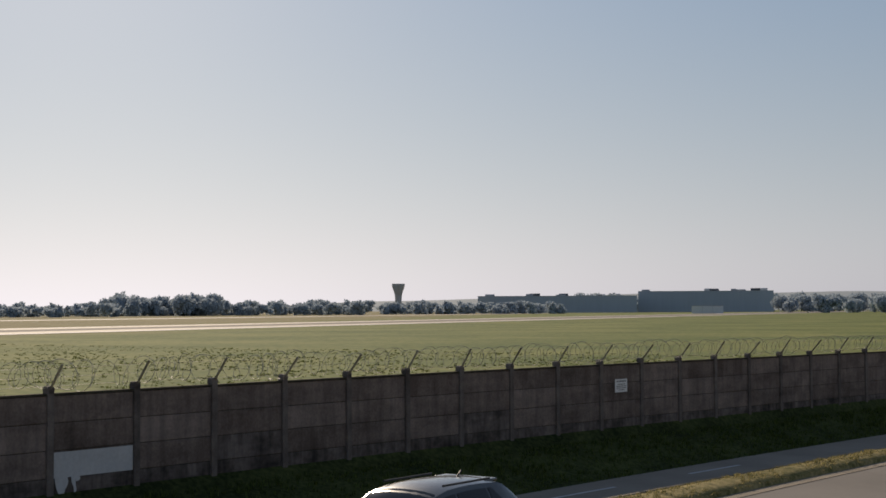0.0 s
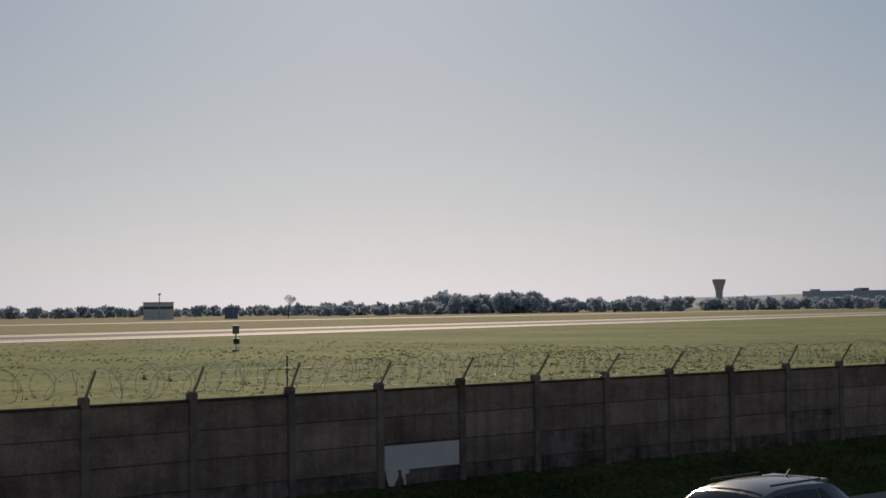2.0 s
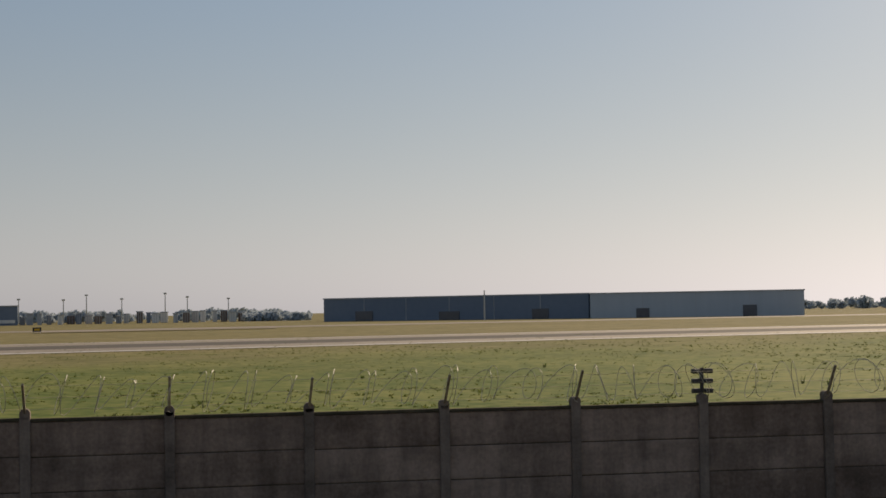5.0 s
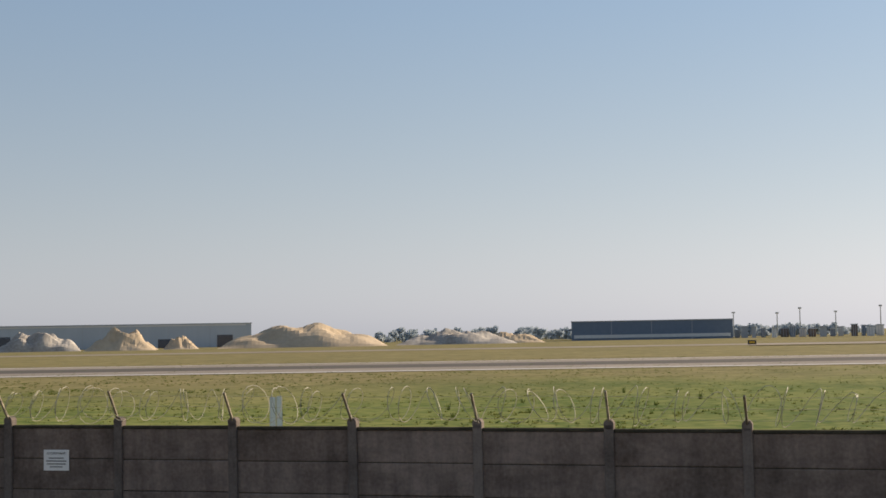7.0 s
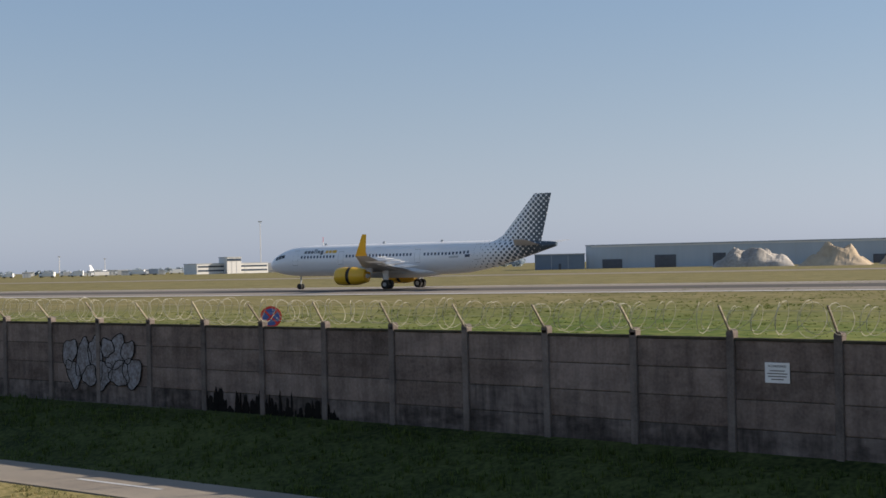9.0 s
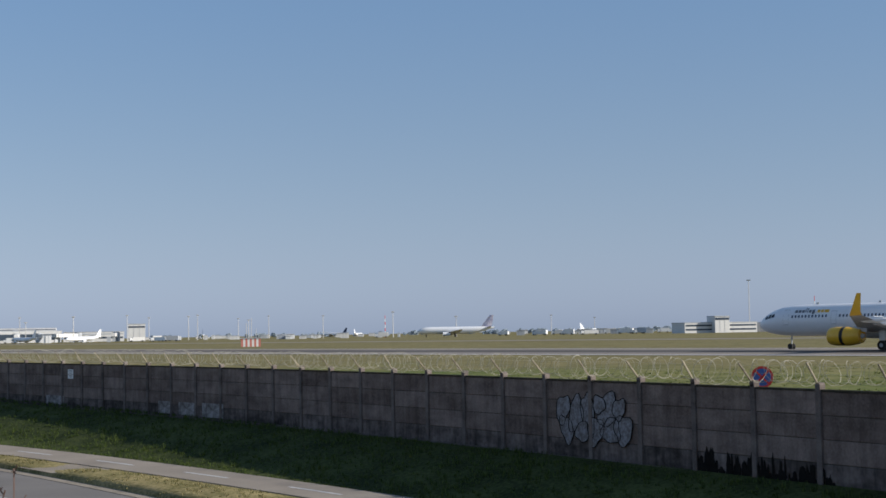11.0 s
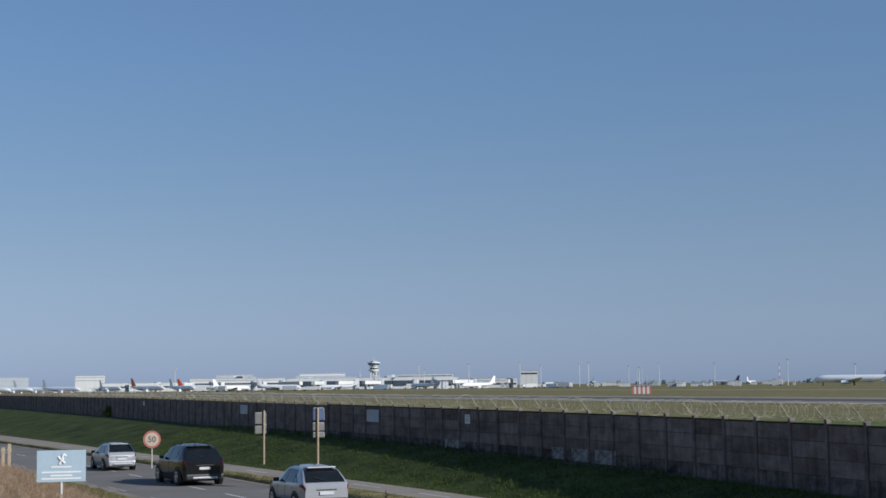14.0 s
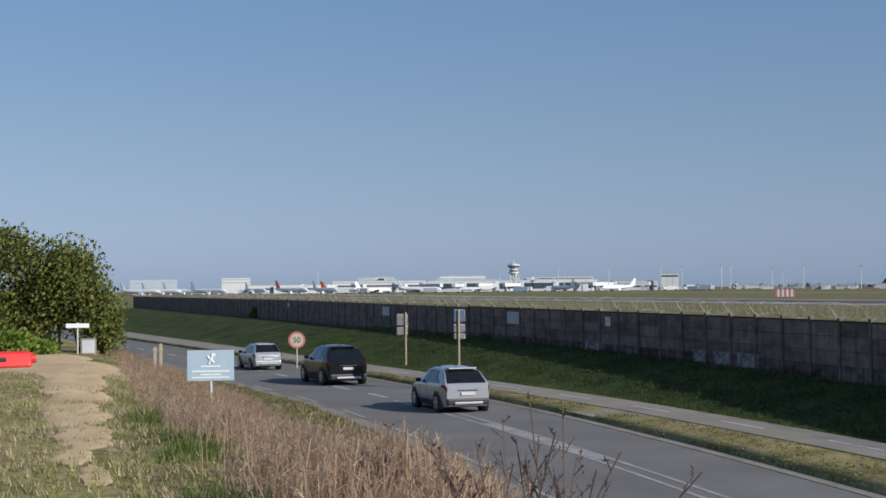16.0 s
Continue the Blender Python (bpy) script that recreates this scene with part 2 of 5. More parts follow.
M["leaf2"] = leafy("light_shrub_leaves", (0.10, 0.16, 0.02), (0.26, 0.33, 0.06))
M["lush"] = leafy("fresh_grass_blades", (0.075, 0.11, 0.025), (0.22, 0.26, 0.07))
# blades darkened to deepen the wall's shadow on the bank; field weeds share them
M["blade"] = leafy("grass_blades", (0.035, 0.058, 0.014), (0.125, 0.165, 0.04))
M["fieldblade"] = leafy("field_grass_blades", (0.085, 0.12, 0.025), (0.17, 0.185, 0.055))
M["straw"] = leafy("dry_stalks", (0.40, 0.275, 0.18), (0.78, 0.60, 0.43))
M["dirt"] = mat("trodden_sand", (0.47, 0.335, 0.19), (0.64, 0.48, 0.29), 0.8, 0.95, 0.6, fine=14.0)
M["fadedred"] = mat("sun_faded_red_paint", (0.42, 0.13, 0.10), (0.52, 0.19, 0.15), 0.8, 0.7, fine=6.0)
M["gritty"] = mat("gritty_road_edge", (0.17, 0.15, 0.12), (0.36, 0.31, 0.25), 0.7, 0.95, 0.6, fine=22.0, mix=0.5)
M["dullgreen"] = leafy("rough_margin_blades", (0.11, 0.12, 0.035), (0.40, 0.33, 0.17))
M["red"] = mat("red_plastic", (0.55, 0.02, 0.02), (0.68, 0.04, 0.03), 2.0, 0.4, fine=12.0)
M["creamsign"] = mat("yellowed_sign_face", (0.52, 0.43, 0.33), (0.62, 0.52, 0.41), 2.0, 0.5, fine=12.0)
M["blue"] = mat("blue_sign", (0.04, 0.09, 0.32), (0.06, 0.12, 0.40), 2.0, 0.4, fine=12.0)
M["signback"] = mat("grey_sign_back", (0.11, 0.105, 0.10), (0.17, 0.165, 0.16), 3.0, 0.5, metal=0.3, fine=12.0)
M["palepanel"] = mat("pale_blue_panel", (0.33, 0.42, 0.50), (0.42, 0.51, 0.58), 1.0, 0.5, fine=10.0)
M["wood"] = mat("weathered_wood", (0.28, 0.22, 0.15), (0.46, 0.38, 0.27), 4.0, 0.9, 0.4, fine=25.0)
M["graffiti"] = mat("faded_white_spray", (0.15, 0.135, 0.13), (0.29, 0.285, 0.3), 5.0, 0.9, fine=16.0, mix=0.5, edge=(0.4, 0.6))
M["soot"] = mat("black_stain", (0.006, 0.006, 0.006), (0.02, 0.018, 0.016), 2.0, 0.95, fine=9.0)
M["silver"] = mat("silver_car_paint", (0.36, 0.36, 0.375), (0.42, 0.42, 0.435), 0.5, 0.3, metal=0.3, fine=3.0, coat=0.6)
M["blackpaint"] = mat("black_car_paint", (0.008, 0.008, 0.009), (0.012, 0.012, 0.013), 0.5, 0.16, fine=3.0)
M["greypaint"] = mat("dark_grey_car_paint", (0.05, 0.055, 0.06), (0.07, 0.075, 0.08), 0.5, 0.25, metal=0.4, fine=3.0, coat=0.7)
M["redlamp"] = mat("red_lamp_lens", (0.11, 0.01, 0.01), (0.18, 0.015, 0.015), 5.0, 0.15, fine=30.0)
M["chrome"] = mat("bright_alloy", (0.5, 0.5, 0.5), (0.66, 0.66, 0.66), 5.0, 0.3, metal=0.8, fine=30.0)
M["orange"] = mat("orange_livery", (0.75, 0.12, 0.02), (0.8, 0.16, 0.03), 1.0, 0.35, fine=4.0)
M["navy"] = mat("navy_livery", (0.02, 0.035, 0.08), (0.03, 0.05, 0.11), 1.0, 0.35, fine=4.0)


# ---- building helpers ----
def mesh_of(name, bm, material, smooth=False):
    me = bpy.data.meshes.new(name)
    bm.normal_update()
    bm.to_mesh(me)
    bm.free()
    me.materials.append(material)
    if smooth:
        for p in me.polygons:
            p.use_smooth = True
        me.set_sharp_from_angle(angle=radians(38))
    return me


def part(name, bm, material, parent=None, label="", smooth=False):
    ob = new(name, mesh_of(name, bm, material, smooth))
    ob.parent = parent
    if label:
        ob["label"] = label
    return ob


def soften(ob, width=0.05):
    """Rounds the sharper edges of a moulded body."""
    mod = ob.modifiers.new("round", "BEVEL")
    mod.width, mod.segments, mod.limit_method, mod.angle_limit = width, 3, "ANGLE", radians(24)
    return ob


def piece(name, me, parent, m):
    ob = new(name, me)
    ob.parent = parent
    ob.matrix_basis = m
    return ob


def raw(name, verts, faces, material, parent=None, smooth=False):
    me = bpy.data.meshes.new(name)
    me.from_pydata(verts, [], faces)
    me.materials.append(material)
    if smooth:
        for p in me.polygons:
            p.use_smooth = True
    ob = new(name, me)
    ob.parent = parent
    return ob


def thing(name, m=Matrix(), label="", category="", group="", kind=""):
    ob = new(name)
    ob.matrix_basis = m
    return tagged(ob, label, category, group, kind)


def box(x, y, z, sx, sy, sz, bevel=0.0, bm=None, m=None):
    """A box about (x, y, z) of those sizes, its edges rounded by bevel."""
    bm = bm or bmesh.new()
    t = Matrix.Translation((x, y, z)) @ Matrix.Diagonal((sx, sy, sz, 1))
    got = bmesh.ops.create_cube(bm, size=1, matrix=(m @ t) if m else t)
    if bevel:
        es = list({ed for v in got["verts"] for ed in v.link_edges})
        bmesh.ops.bevel(bm, geom=es, offset=bevel, segments=2, affect="EDGES", profile=0.6)
    return bm


def rod(a, b, r, r2=None, n=8, bm=None):
    """A round bar from a to b."""
    bm = bm or bmesh.new()
    a, b = Vector(a), Vector(b)
    d = b - a
    m = Matrix.Translation((a + b) / 2) @ d.to_track_quat("Z", "Y").to_matrix().to_4x4()
    bmesh.ops.create_cone(bm, cap_ends=True, segments=n, radius1=r, radius2=r if r2 is None else r2, depth=d.length, matrix=m)
    return bm


def loft(rings, bm=None, caps=True, closed=True):
    """Skins a row of rings with equal numbers of points."""
    bm = bm or bmesh.new()
    rows = [[bm.verts.new(p) for p in ring] for ring in rings]
    n = len(rows[0])
    for a, b in zip(rows, rows[1:]):
        for i in range(n if closed else n - 1):
            j = (i + 1) % n
            bm.faces.new((a[i], a[j], b[j], b[i]))
    if caps:
        bm.faces.new(rows[0][::-1])
        bm.faces.new(rows[-1])
    bmesh.ops.recalc_face_normals(bm, faces=bm.faces)
    return bm


def disc(centre, axis, r, thick, n=20, bm=None):
    c, a = Vector(centre), Vector(axis).normalized()
    return rod(c - a * thick / 2, c + a * thick / 2, r, n=n, bm=bm)


def at(bearing, far, z=FIELD_Z):
    b = radians(bearing)
    return Vector((-far * math.sin(b), far * math.cos(b), z))


def facing(bearing, far, z=FIELD_Z, turn=0.0):
    """A pose at that bearing and distance whose x axis runs across the line of sight."""
    return Matrix.Translation(at(bearing, far, z)) @ pose(0, 0, 0, 0, 0, bearing + turn)


# ---- the lie of the land ----
def wall_y(x):
    """The wall's gently bowed line, straight beyond its ends."""
    def f(u):
        return 21.53 - 3.5955 * u * u - 0.7373 * u ** 3 - 0.0654 * u ** 4 + 0.5346 * u ** 5
    u = min(max(x / 50, -1.2), 1.1)
    return f(u) + (f(u + 1e-4) - f(u - 1e-4)) / 2e-4 * (x / 50 - u)


def wall_top(x):
    return EYE_Z - 1.436 - 0.0036 * max(min(x, 60), -130) - 0.042 * math.exp(-((x - 5) / 14) ** 2)


def ease(a, b, x):
    t = min(max((x - a) / (b - a), 0), 1)
    return t * t * (3 - 2 * t)


def wall_foot(x):
    return wall_top(x) - 2.02 + 0.3 * ease(-40, -90, x)


def path_far(x):
    return -3.4 + 0.018 * max(x, -30) + 0.072 * min(x + 30, 0)


def path_near(x):
    return path_far(x) - 1.95 - 0.012 * max(0, -x - 35)


def road_far(x):
    return min(-7.4 + 0.04 * min(max(x, -200), 60), path_near(x) - 0.5)


def road_near(x):
    return road_far(x) - 7.6


def lane(x, off, z):
    return (x, wall_y(x) + off, z)


def runway_y(x, across):
    """A line along the runway, so many metres across from its near edge."""
    return 134.0 + 0.22 * x + across * 1.024


def xs_between(a, b, step):
    n = max(1, round((b - a) / step))
    return [a + (b - a) * i / n for i in range(n + 1)]


def strip(name, xs, inner, outer, material, parent=None, depth=0.0):
    """A ribbon between two lines given as functions of x, closed downwards when it has a depth."""
    bm = bmesh.new()
    rows = []
    for x in xs:
        a, b = Vector(inner(x)), Vector(outer(x))
        row = [bm.verts.new(a), bm.verts.new(b)]
        if depth:
            row += [bm.verts.new(b - Vector((0, 0, depth))), bm.verts.new(a - Vector((0, 0, depth)))]
        rows.append(row)
    for r, s in zip(rows, rows[1:]):
        for i in range(len(r) if depth else 1):
            j = (i + 1) % len(r)
            bm.faces.new((r[i], r[j], s[j], s[i]))
    bmesh.ops.recalc_face_normals(bm, faces=bm.faces)
    if not depth and bm.faces[:] and sum(f.normal.z for f in bm.faces) < 0:
        bmesh.ops.reverse_faces(bm, faces=bm.faces)
    return part(name, bm, material, parent)


XS = xs_between(-900, -200, 70)[:-1] + xs_between(-200, -120, 10)[:-1] + xs_between(-120, 60, 1.5)[:-1] + xs_between(60, 120, 8)[:-1] + xs_between(120, 900, 70)


def ground_z(x, off):
    """Height of the ground, by distance from the wall: field behind it, bank, path, strip, road and the bank that the eye stands on."""
    pf, pn, rf, rn = path_far(x), path_near(x), road_far(x), road_near(x)
    if off >= 0:
        return FIELD_Z + 0.04 * noise.noise((x * 0.02, off * 0.02, 0)) * ease(0, 30, off)
    if off > pf:
        t = (off - pf) / -pf
        return 0.1 + (wall_foot(x) - 0.1) * (0.25 * t + 0.75 * ease(0, 0.85, t)) + 0.06 * noise.noise((x * 0.7, off, 3)) * math.sin(t * math.pi)
    if off > pn:
        return 0.1
    if off > rf:
        t = (off - rf) / (pn - rf)
        return 0.1 + (0.1 + 0.04 * noise.noise((x * 0.9, off * 2, 1))) * math.sin(t * math.pi) * (1 - math.exp(-((x + 47.8) / 1.5) ** 2))
    if off > rn:
        return -0.06
    crest = 2.3 + 0.12 * noise.noise((x * 0.3, off * 0.3, 5))
    return 0.02 + (crest - 0.02) * ease(rn - 0.6, rn - 5.2 - 3.6 * ease(-13, -29, x), off)


gv, gf = [], []
OFFS = [2600, 1500, 900, 600, 420, 300, 220, 160, 120, 90, 70, 55, 42, 32, 24, 17, 11, 6, 2.5, 0.9, 0.0]
xs_ground = [-3200, -2200, -1500] + XS + [1500, 2200, 3200]
cols = None
for x in xs_ground:
    pf, pn, rf, rn = path_far(x), path_near(x), road_far(x), road_near(x)
    offs = list(OFFS) + [pf * k / 8 for k in range(1, 8)] + [pf, pf - 0.03, pn + 0.03, pn] + [pn + (rf - pn) * k / 4 for k in (1, 2, 3)]
    offs += [rf + 0.04, rf, rn + 0.02, rn, rn - 0.05] + [rn - 0.6 - 0.6 * k for k in range(10)] + [rn - 7, rn - 8, rn - 9, rn - 10, rn - 12, rn - 20, rn - 60, rn - 300, rn - 1200, rn - 2600]
    cols = len(offs)
    for o in offs:
        gv.append(lane(x, o, ground_z(x, o)))
for i in range(len(xs_ground) - 1):
    for j in range(cols - 1):
        a = i * cols + j
        gf.append((a, a + cols, a + cols + 1, a + 1))


def sheet_z(x, y):
    """Height of the ground sheet itself at a place in the plan."""
    i = max(0, min(bisect_rows(x), len(xs_ground) - 2))
    t = (x - xs_ground[i]) / (xs_ground[i + 1] - xs_ground[i])
    a, b_ = i * cols, (i + 1) * cols
    lo, hi = 0, cols - 1
    while hi - lo > 1:
        j = (lo + hi) // 2
        if gv[a + j][1] * (1 - t) + gv[b_ + j][1] * t > y:
            lo = j
        else:
            hi = j
    y0, y1 = (gv[a + j][1] * (1 - t) + gv[b_ + j][1] * t for j in (lo, hi))
    z0, z1 = (gv[a + j][2] * (1 - t) + gv[b_ + j][2] * t for j in (lo, hi))
    s_ = (y - y0) / (y1 - y0)
    return z0 + (z1 - z0) * s_


def bisect_rows(x):
    lo, hi = 0, len(xs_ground) - 1
    while hi - lo > 1:
        mid = (lo + hi) // 2
        if xs_ground[mid] <= x:
            lo = mid
        else:
            hi = mid
    return lo


ground = raw("ground", gv, gf, M["grass"])
ground.data.materials.append(M["verge"])
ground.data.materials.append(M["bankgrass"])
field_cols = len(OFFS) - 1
# 0 field, 1 verge, 2 bank with the wall's shade in its colour
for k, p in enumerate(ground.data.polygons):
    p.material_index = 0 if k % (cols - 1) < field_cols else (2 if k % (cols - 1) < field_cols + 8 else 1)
    p.use_smooth = True
tagged(ground, "short green and straw-coloured airfield grass and verges", "ground", kind="structure")

road_xs = [x for x in XS if -420 <= x <= 420]
road = strip("road", road_xs, lambda x: lane(x, road_far(x) - 0.01, 0.0), lambda x: lane(x, road_near(x) + 0.01, 0.0), M["asphalt"])
tagged(road, "grey worn asphalt two-lane road along the wall", "road", kind="structure")
pavement = strip("pavement", road_xs, lambda x: lane(x, path_far(x), 0.13), lambda x: lane(x, path_near(x), 0.13), M["path"], depth=0.12)
tagged(pavement, "pale asphalt cycle path with dashed white line", "pavement", kind="structure")

RX = xs_between(-1500, 1500, 60)
runway = strip("runway", RX, lambda x: (x, runway_y(x, 0), FIELD_Z + 0.035), lambda x: (x, runway_y(x, 46), FIELD_Z + 0.035), M["runway"])
tagged(runway, "brown-grey asphalt runway with white edge lines", "runway", kind="structure")
strip("edge_line", RX, lambda x: (x, runway_y(x, 1.0), FIELD_Z + 0.042), lambda x: (x, runway_y(x, 3.0), FIELD_Z + 0.042), M["palepaint"], runway)
strip("edge_line", RX, lambda x: (x, runway_y(x, 43.5), FIELD_Z + 0.042), lambda x: (x, runway_y(x, 44.6), FIELD_Z + 0.042), M["palepaint"], runway)
strip("rubber_track", RX, lambda x: (x, runway_y(x, 15), FIELD_Z + 0.042), lambda x: (x, runway_y(x, 31), FIELD_Z + 0.042), M["rubber"], runway)
taxi = strip("taxiway", xs_between(-900, 900, 60), lambda x: (x, runway_y(x, 175), FIELD_Z + 0.035), lambda x: (x, runway_y(x, 200), FIELD_Z + 0.035), M["runway"])
tagged(taxi, "pale taxiway strip in the airfield grass", "taxiway", kind="structure")

# ---- perimeter wall ----
wall = thing("wall_north", label="tall grey precast concrete panel wall with posts", category="wall", kind="structure")
BAYS = range(-128, 31)


def post_x(k):
    return (k + 2.956) * 2.0


def bay_pose(k):
    xa, xb = post_x(k), post_x(k + 1)
    a, b = Vector((xa, wall_y(xa), 0)), Vector((xb, wall_y(xb), 0))
    d = b - a
    mid = (a + b) / 2
    mid.z = wall_top((xa + xb) / 2)
    return Matrix.Translation(mid) @ pose(0, 0, 0, 0, 0, math.degrees(math.atan2(d.y, d.x))), d.length


panel_meshes = [mesh_of("panel", box(0, 0, 0, 1.88, 0.06, 0.49, 0.018), M[k]) for k in ("concrete", "lowconcrete")]
post_bm = box(0, 0, -1.06, 0.15, 0.16, 2.3, 0.02)
rod((0, -0.08, 0.085), (0, 0.08, 0.085), 0.075, n=14, bm=post_bm)
post_mesh = mesh_of("post", post_bm, M["post"])
cap_mesh = mesh_of("coping", box(0, 0, 0, 1.9, 0.11, 0.05, 0.015), M["coping"])
arm_bm = box(0, 0, 0.0, 0.036, 0.036, 0.68, 0.005, m=pose(0, -0.2, 0.29, 38, 0, 0))
arm_mesh = mesh_of("arm", arm_bm, M["arm"])
NEAR = range(-46, 29)
rnd = random.Random(4)
far_bm = bmesh.new()
for k in BAYS:
    m, length = bay_pose(k)
    for row in range(4):
        pm = m @ pose(0, rnd.uniform(-0.006, 0.006), -0.275 - row * 0.5, rnd.uniform(-0.3, 0.3), 0, 0)
        pm = pm @ Matrix.Diagonal((length / 2.0, 1, 1, 1))
        if k in NEAR:
            piece("panel", panel_meshes[1 if row == 3 or (row == 2 and rnd.random() < 0.06) else 0], wall, pm)
        else:
            box(0, 0, 0, 1.88, 0.06, 0.494, bm=far_bm, m=pm)
    if k in NEAR:
        piece("coping", cap_mesh, wall, m @ pose(0, 0, -0.004) @ Matrix.Diagonal((length / 2.0, 1, 1, 1)))
    x = post_x(k)
    pm = Matrix.Translation((x, wall_y(x), wall_top(x))) @ pose(0, 0, 0, 0, rnd.uniform(-0.4, 0.4), math.degrees(math.atan2(wall_y(x + 1) - wall_y(x - 1), 2)))
    piece("post", post_mesh, wall, pm)
    if k not in (1,):
        piece("arm", arm_mesh, wall, pm @ pose(0, 0, 0, rnd.uniform(-5, 5), rnd.uniform(-3, 3), 0))
part("far_panels", far_bm, M["concrete"], wall)
# added dark slab inside the wall; blocks the sunlit field behind the panel gaps
strip("core", [x for x in XS if -250 <= x <= 62], lambda x: lane(x, 0.012, wall_top(x) - 0.03), lambda x: lane(x, -0.012, wall_top(x) - 0.03), M["coping"], wall, depth=2.0)
# the footing that the panels stand in
strip("footing", [x for x in XS if -190 <= x <= 62], lambda x: lane(x, 0.1, wall_top(x) - 1.98), lambda x: lane(x, -0.1, wall_top(x) - 1.98), M["post"], wall, depth=1.2)


def wall_x(bearing):
    """Where along the wall the line of sight at that bearing meets it."""
    lo, hi = -250.0, 60.0
    for _ in range(60):
        mid = (lo + hi) / 2
        if math.degrees(math.atan2(-mid, wall_y(mid))) > bearing:
            lo = mid
        else:
            hi = mid
    return (lo + hi) / 2


def wall_pose(x, below, proud=0.045):
    """A pose on the wall's road face, that far under its top: x along the wall, z up, -y out of it."""
    a = math.atan2(wall_y(x + 0.5) - wall_y(x - 0.5), 1)
    return Matrix.Translation((x, wall_y(x), wall_top(x) - below)) @ pose(0, 0, 0, 0, 0, math.degrees(a)) @ pose(0, -proud, 0)


# razor wire in a loose coil above the wall, and the strands under it
def tube(points, r, sides, verts, faces):
    start = len(verts)
    for i, p in enumerate(points):
        d = (points[min(i + 1, len(points) - 1)] - points[max(i - 1, 0)]).normalized()
        u = d.orthogonal().normalized()
        w = d.cross(u)
        for s in range(sides):
            q = 2 * math.pi * s / sides
            verts.append(p + (u * math.cos(q) + w * math.sin(q)) * r)
    for i in range(len(points) - 1):
        for s in range(sides):
            a, b = start + i * sides + s, start + i * sides + (s + 1) % sides
            faces.append((a, b, b + sides, a + sides))


cv, cf = [], []
pts = []
x, turn = -176.0, 0.0
while x < 58:
    grow = 0.255 + 0.1 * noise.noise((x * 0.9, 0, 0)) + 0.06 * noise.noise((x * 4.0, 5, 0))
    a = turn * 2 * math.pi
    pts.append(Vector((x + 0.12 * math.sin(a * 0.5) + 0.1 * math.sin(a + 5 * noise.noise((x * 0.7, 7, 0))), wall_y(x) - 0.08 + grow * math.cos(a), wall_top(x) + 0.36 + grow * math.sin(a) + 0.05 * noise.noise((x * 0.5, 9, 0)))))
    step = 0.29 + 0.24 * noise.noise((x * 0.7, 2, 1))
    x += step / 16
    turn += 1 / 16
tube(pts, 0.0055, 3, cv, cf)
coil = raw("razor_wire_coil", cv, cf, M["wire"])
tagged(coil, "loose coil of galvanised razor wire above the concrete wall", "razor wire")
sv, sf = [], []
for lift, back in ((0.16, -0.12), (0.33, -0.24), (0.5, -0.36)):
    tube([Vector((x, wall_y(x) + back, wall_top(x) + lift + 0.01 * math.sin(x))) for x in xs_between(-176, 58, 1.0)], 0.0028, 3, sv, sf)
strands = raw("barbed_wire", sv, sf, M["wire"])
tagged(strands, "taut barbed wire strands along the leaning arms", "barbed wire")

# the stacked beam sensor on the post without an arm
sx = post_x(1)
sensor = thing("fence_sensor", Matrix.Translation((sx, wall_y(sx), wall_top(sx) + 0.1)), "black fence detector with three pairs of heads on a post", "sensor")
part("stem", box(0, 0, 0.22, 0.05, 0.05, 0.46, 0.008), M["black"], sensor)
for z in (0.1, 0.25, 0.4):
    for s in (-1, 1):
        part("head", box(s * 0.1, -0.02, z, 0.13, 0.1, 0.075, 0.02), M["black"], sensor)
rx = post_x(5)
rod_thing = thing("fence_rod", Matrix.Translation((rx - 0.05, wall_y(rx), wall_top(rx) + 0.08)), "thin dark steel rod upright on the wall", "rod")
part("rod", rod((0, 0, 0), (0, 0, 0.62), 0.014), M["black"], rod_thing)


# painted patches and notices on the wall
def wall_patch(x, below, w, h, material, label, category="paint patch", drips=0, seed=1):
    t = thing("paint_patch", wall_pose(x, below), label, category)
    part("paint", box(0, 0, 0, w, 0.006, h, 0.002), material, t)
    r = random.Random(seed)
    for _ in range(drips):
        dx, dh, dw = r.uniform(-0.44, -0.14) * w, r.uniform(0.1, 0.36), r.uniform(0.04, 0.11)
        left, right = [], []
        for i in range(9):
            q = i / 8
            ww = dw * (1.25 - 0.75 * q ** 0.7 + 0.25 * noise.noise((q * 4, dx * 9, 2))) * (1 if i < 8 else 0.45)
            left.append((dx - ww + 0.02 * math.sin(q * 5 + dx * 20), -h / 2 + 0.01 - dh * q))
            right.append((dx + ww + 0.02 * math.sin(q * 5 + dx * 20), -h / 2 + 0.01 - dh * q))
        outline_ = left + right[::-1]
        part("drip", loft([[(px, y, pz) for px, pz in outline_] for y in (0.002, -0.0022 - 0.0002 * _)]), material, t)
    return t


wall_patch(post_x(6.5), 1.29, 1.84, 0.47, M["palepaint"], "white painted rectangle with drips on the concrete wall", drips=5)
for bearing, below, w, h in ((86.52, 0.55, 1.84, 0.62), (81.74, 0.52, 1.84, 0.66)):
    wall_patch(post_x(math.floor(wall_x(bearing) / 2 - 2.956) + 0.5), below, w, h, M["palepaint"], "pale grey painted panel high on the concrete wall")
for bearing, w, h in ((78.4, 1.9, 0.4), (74.3, 1.2, 0.5), (73.5, 1.3, 0.5), (72.5, 1.7, 0.55)):
    wall_patch(wall_x(bearing), 1.66, w, h, M["limewash"], "pale worn patch low on the concrete wall", seed=5)


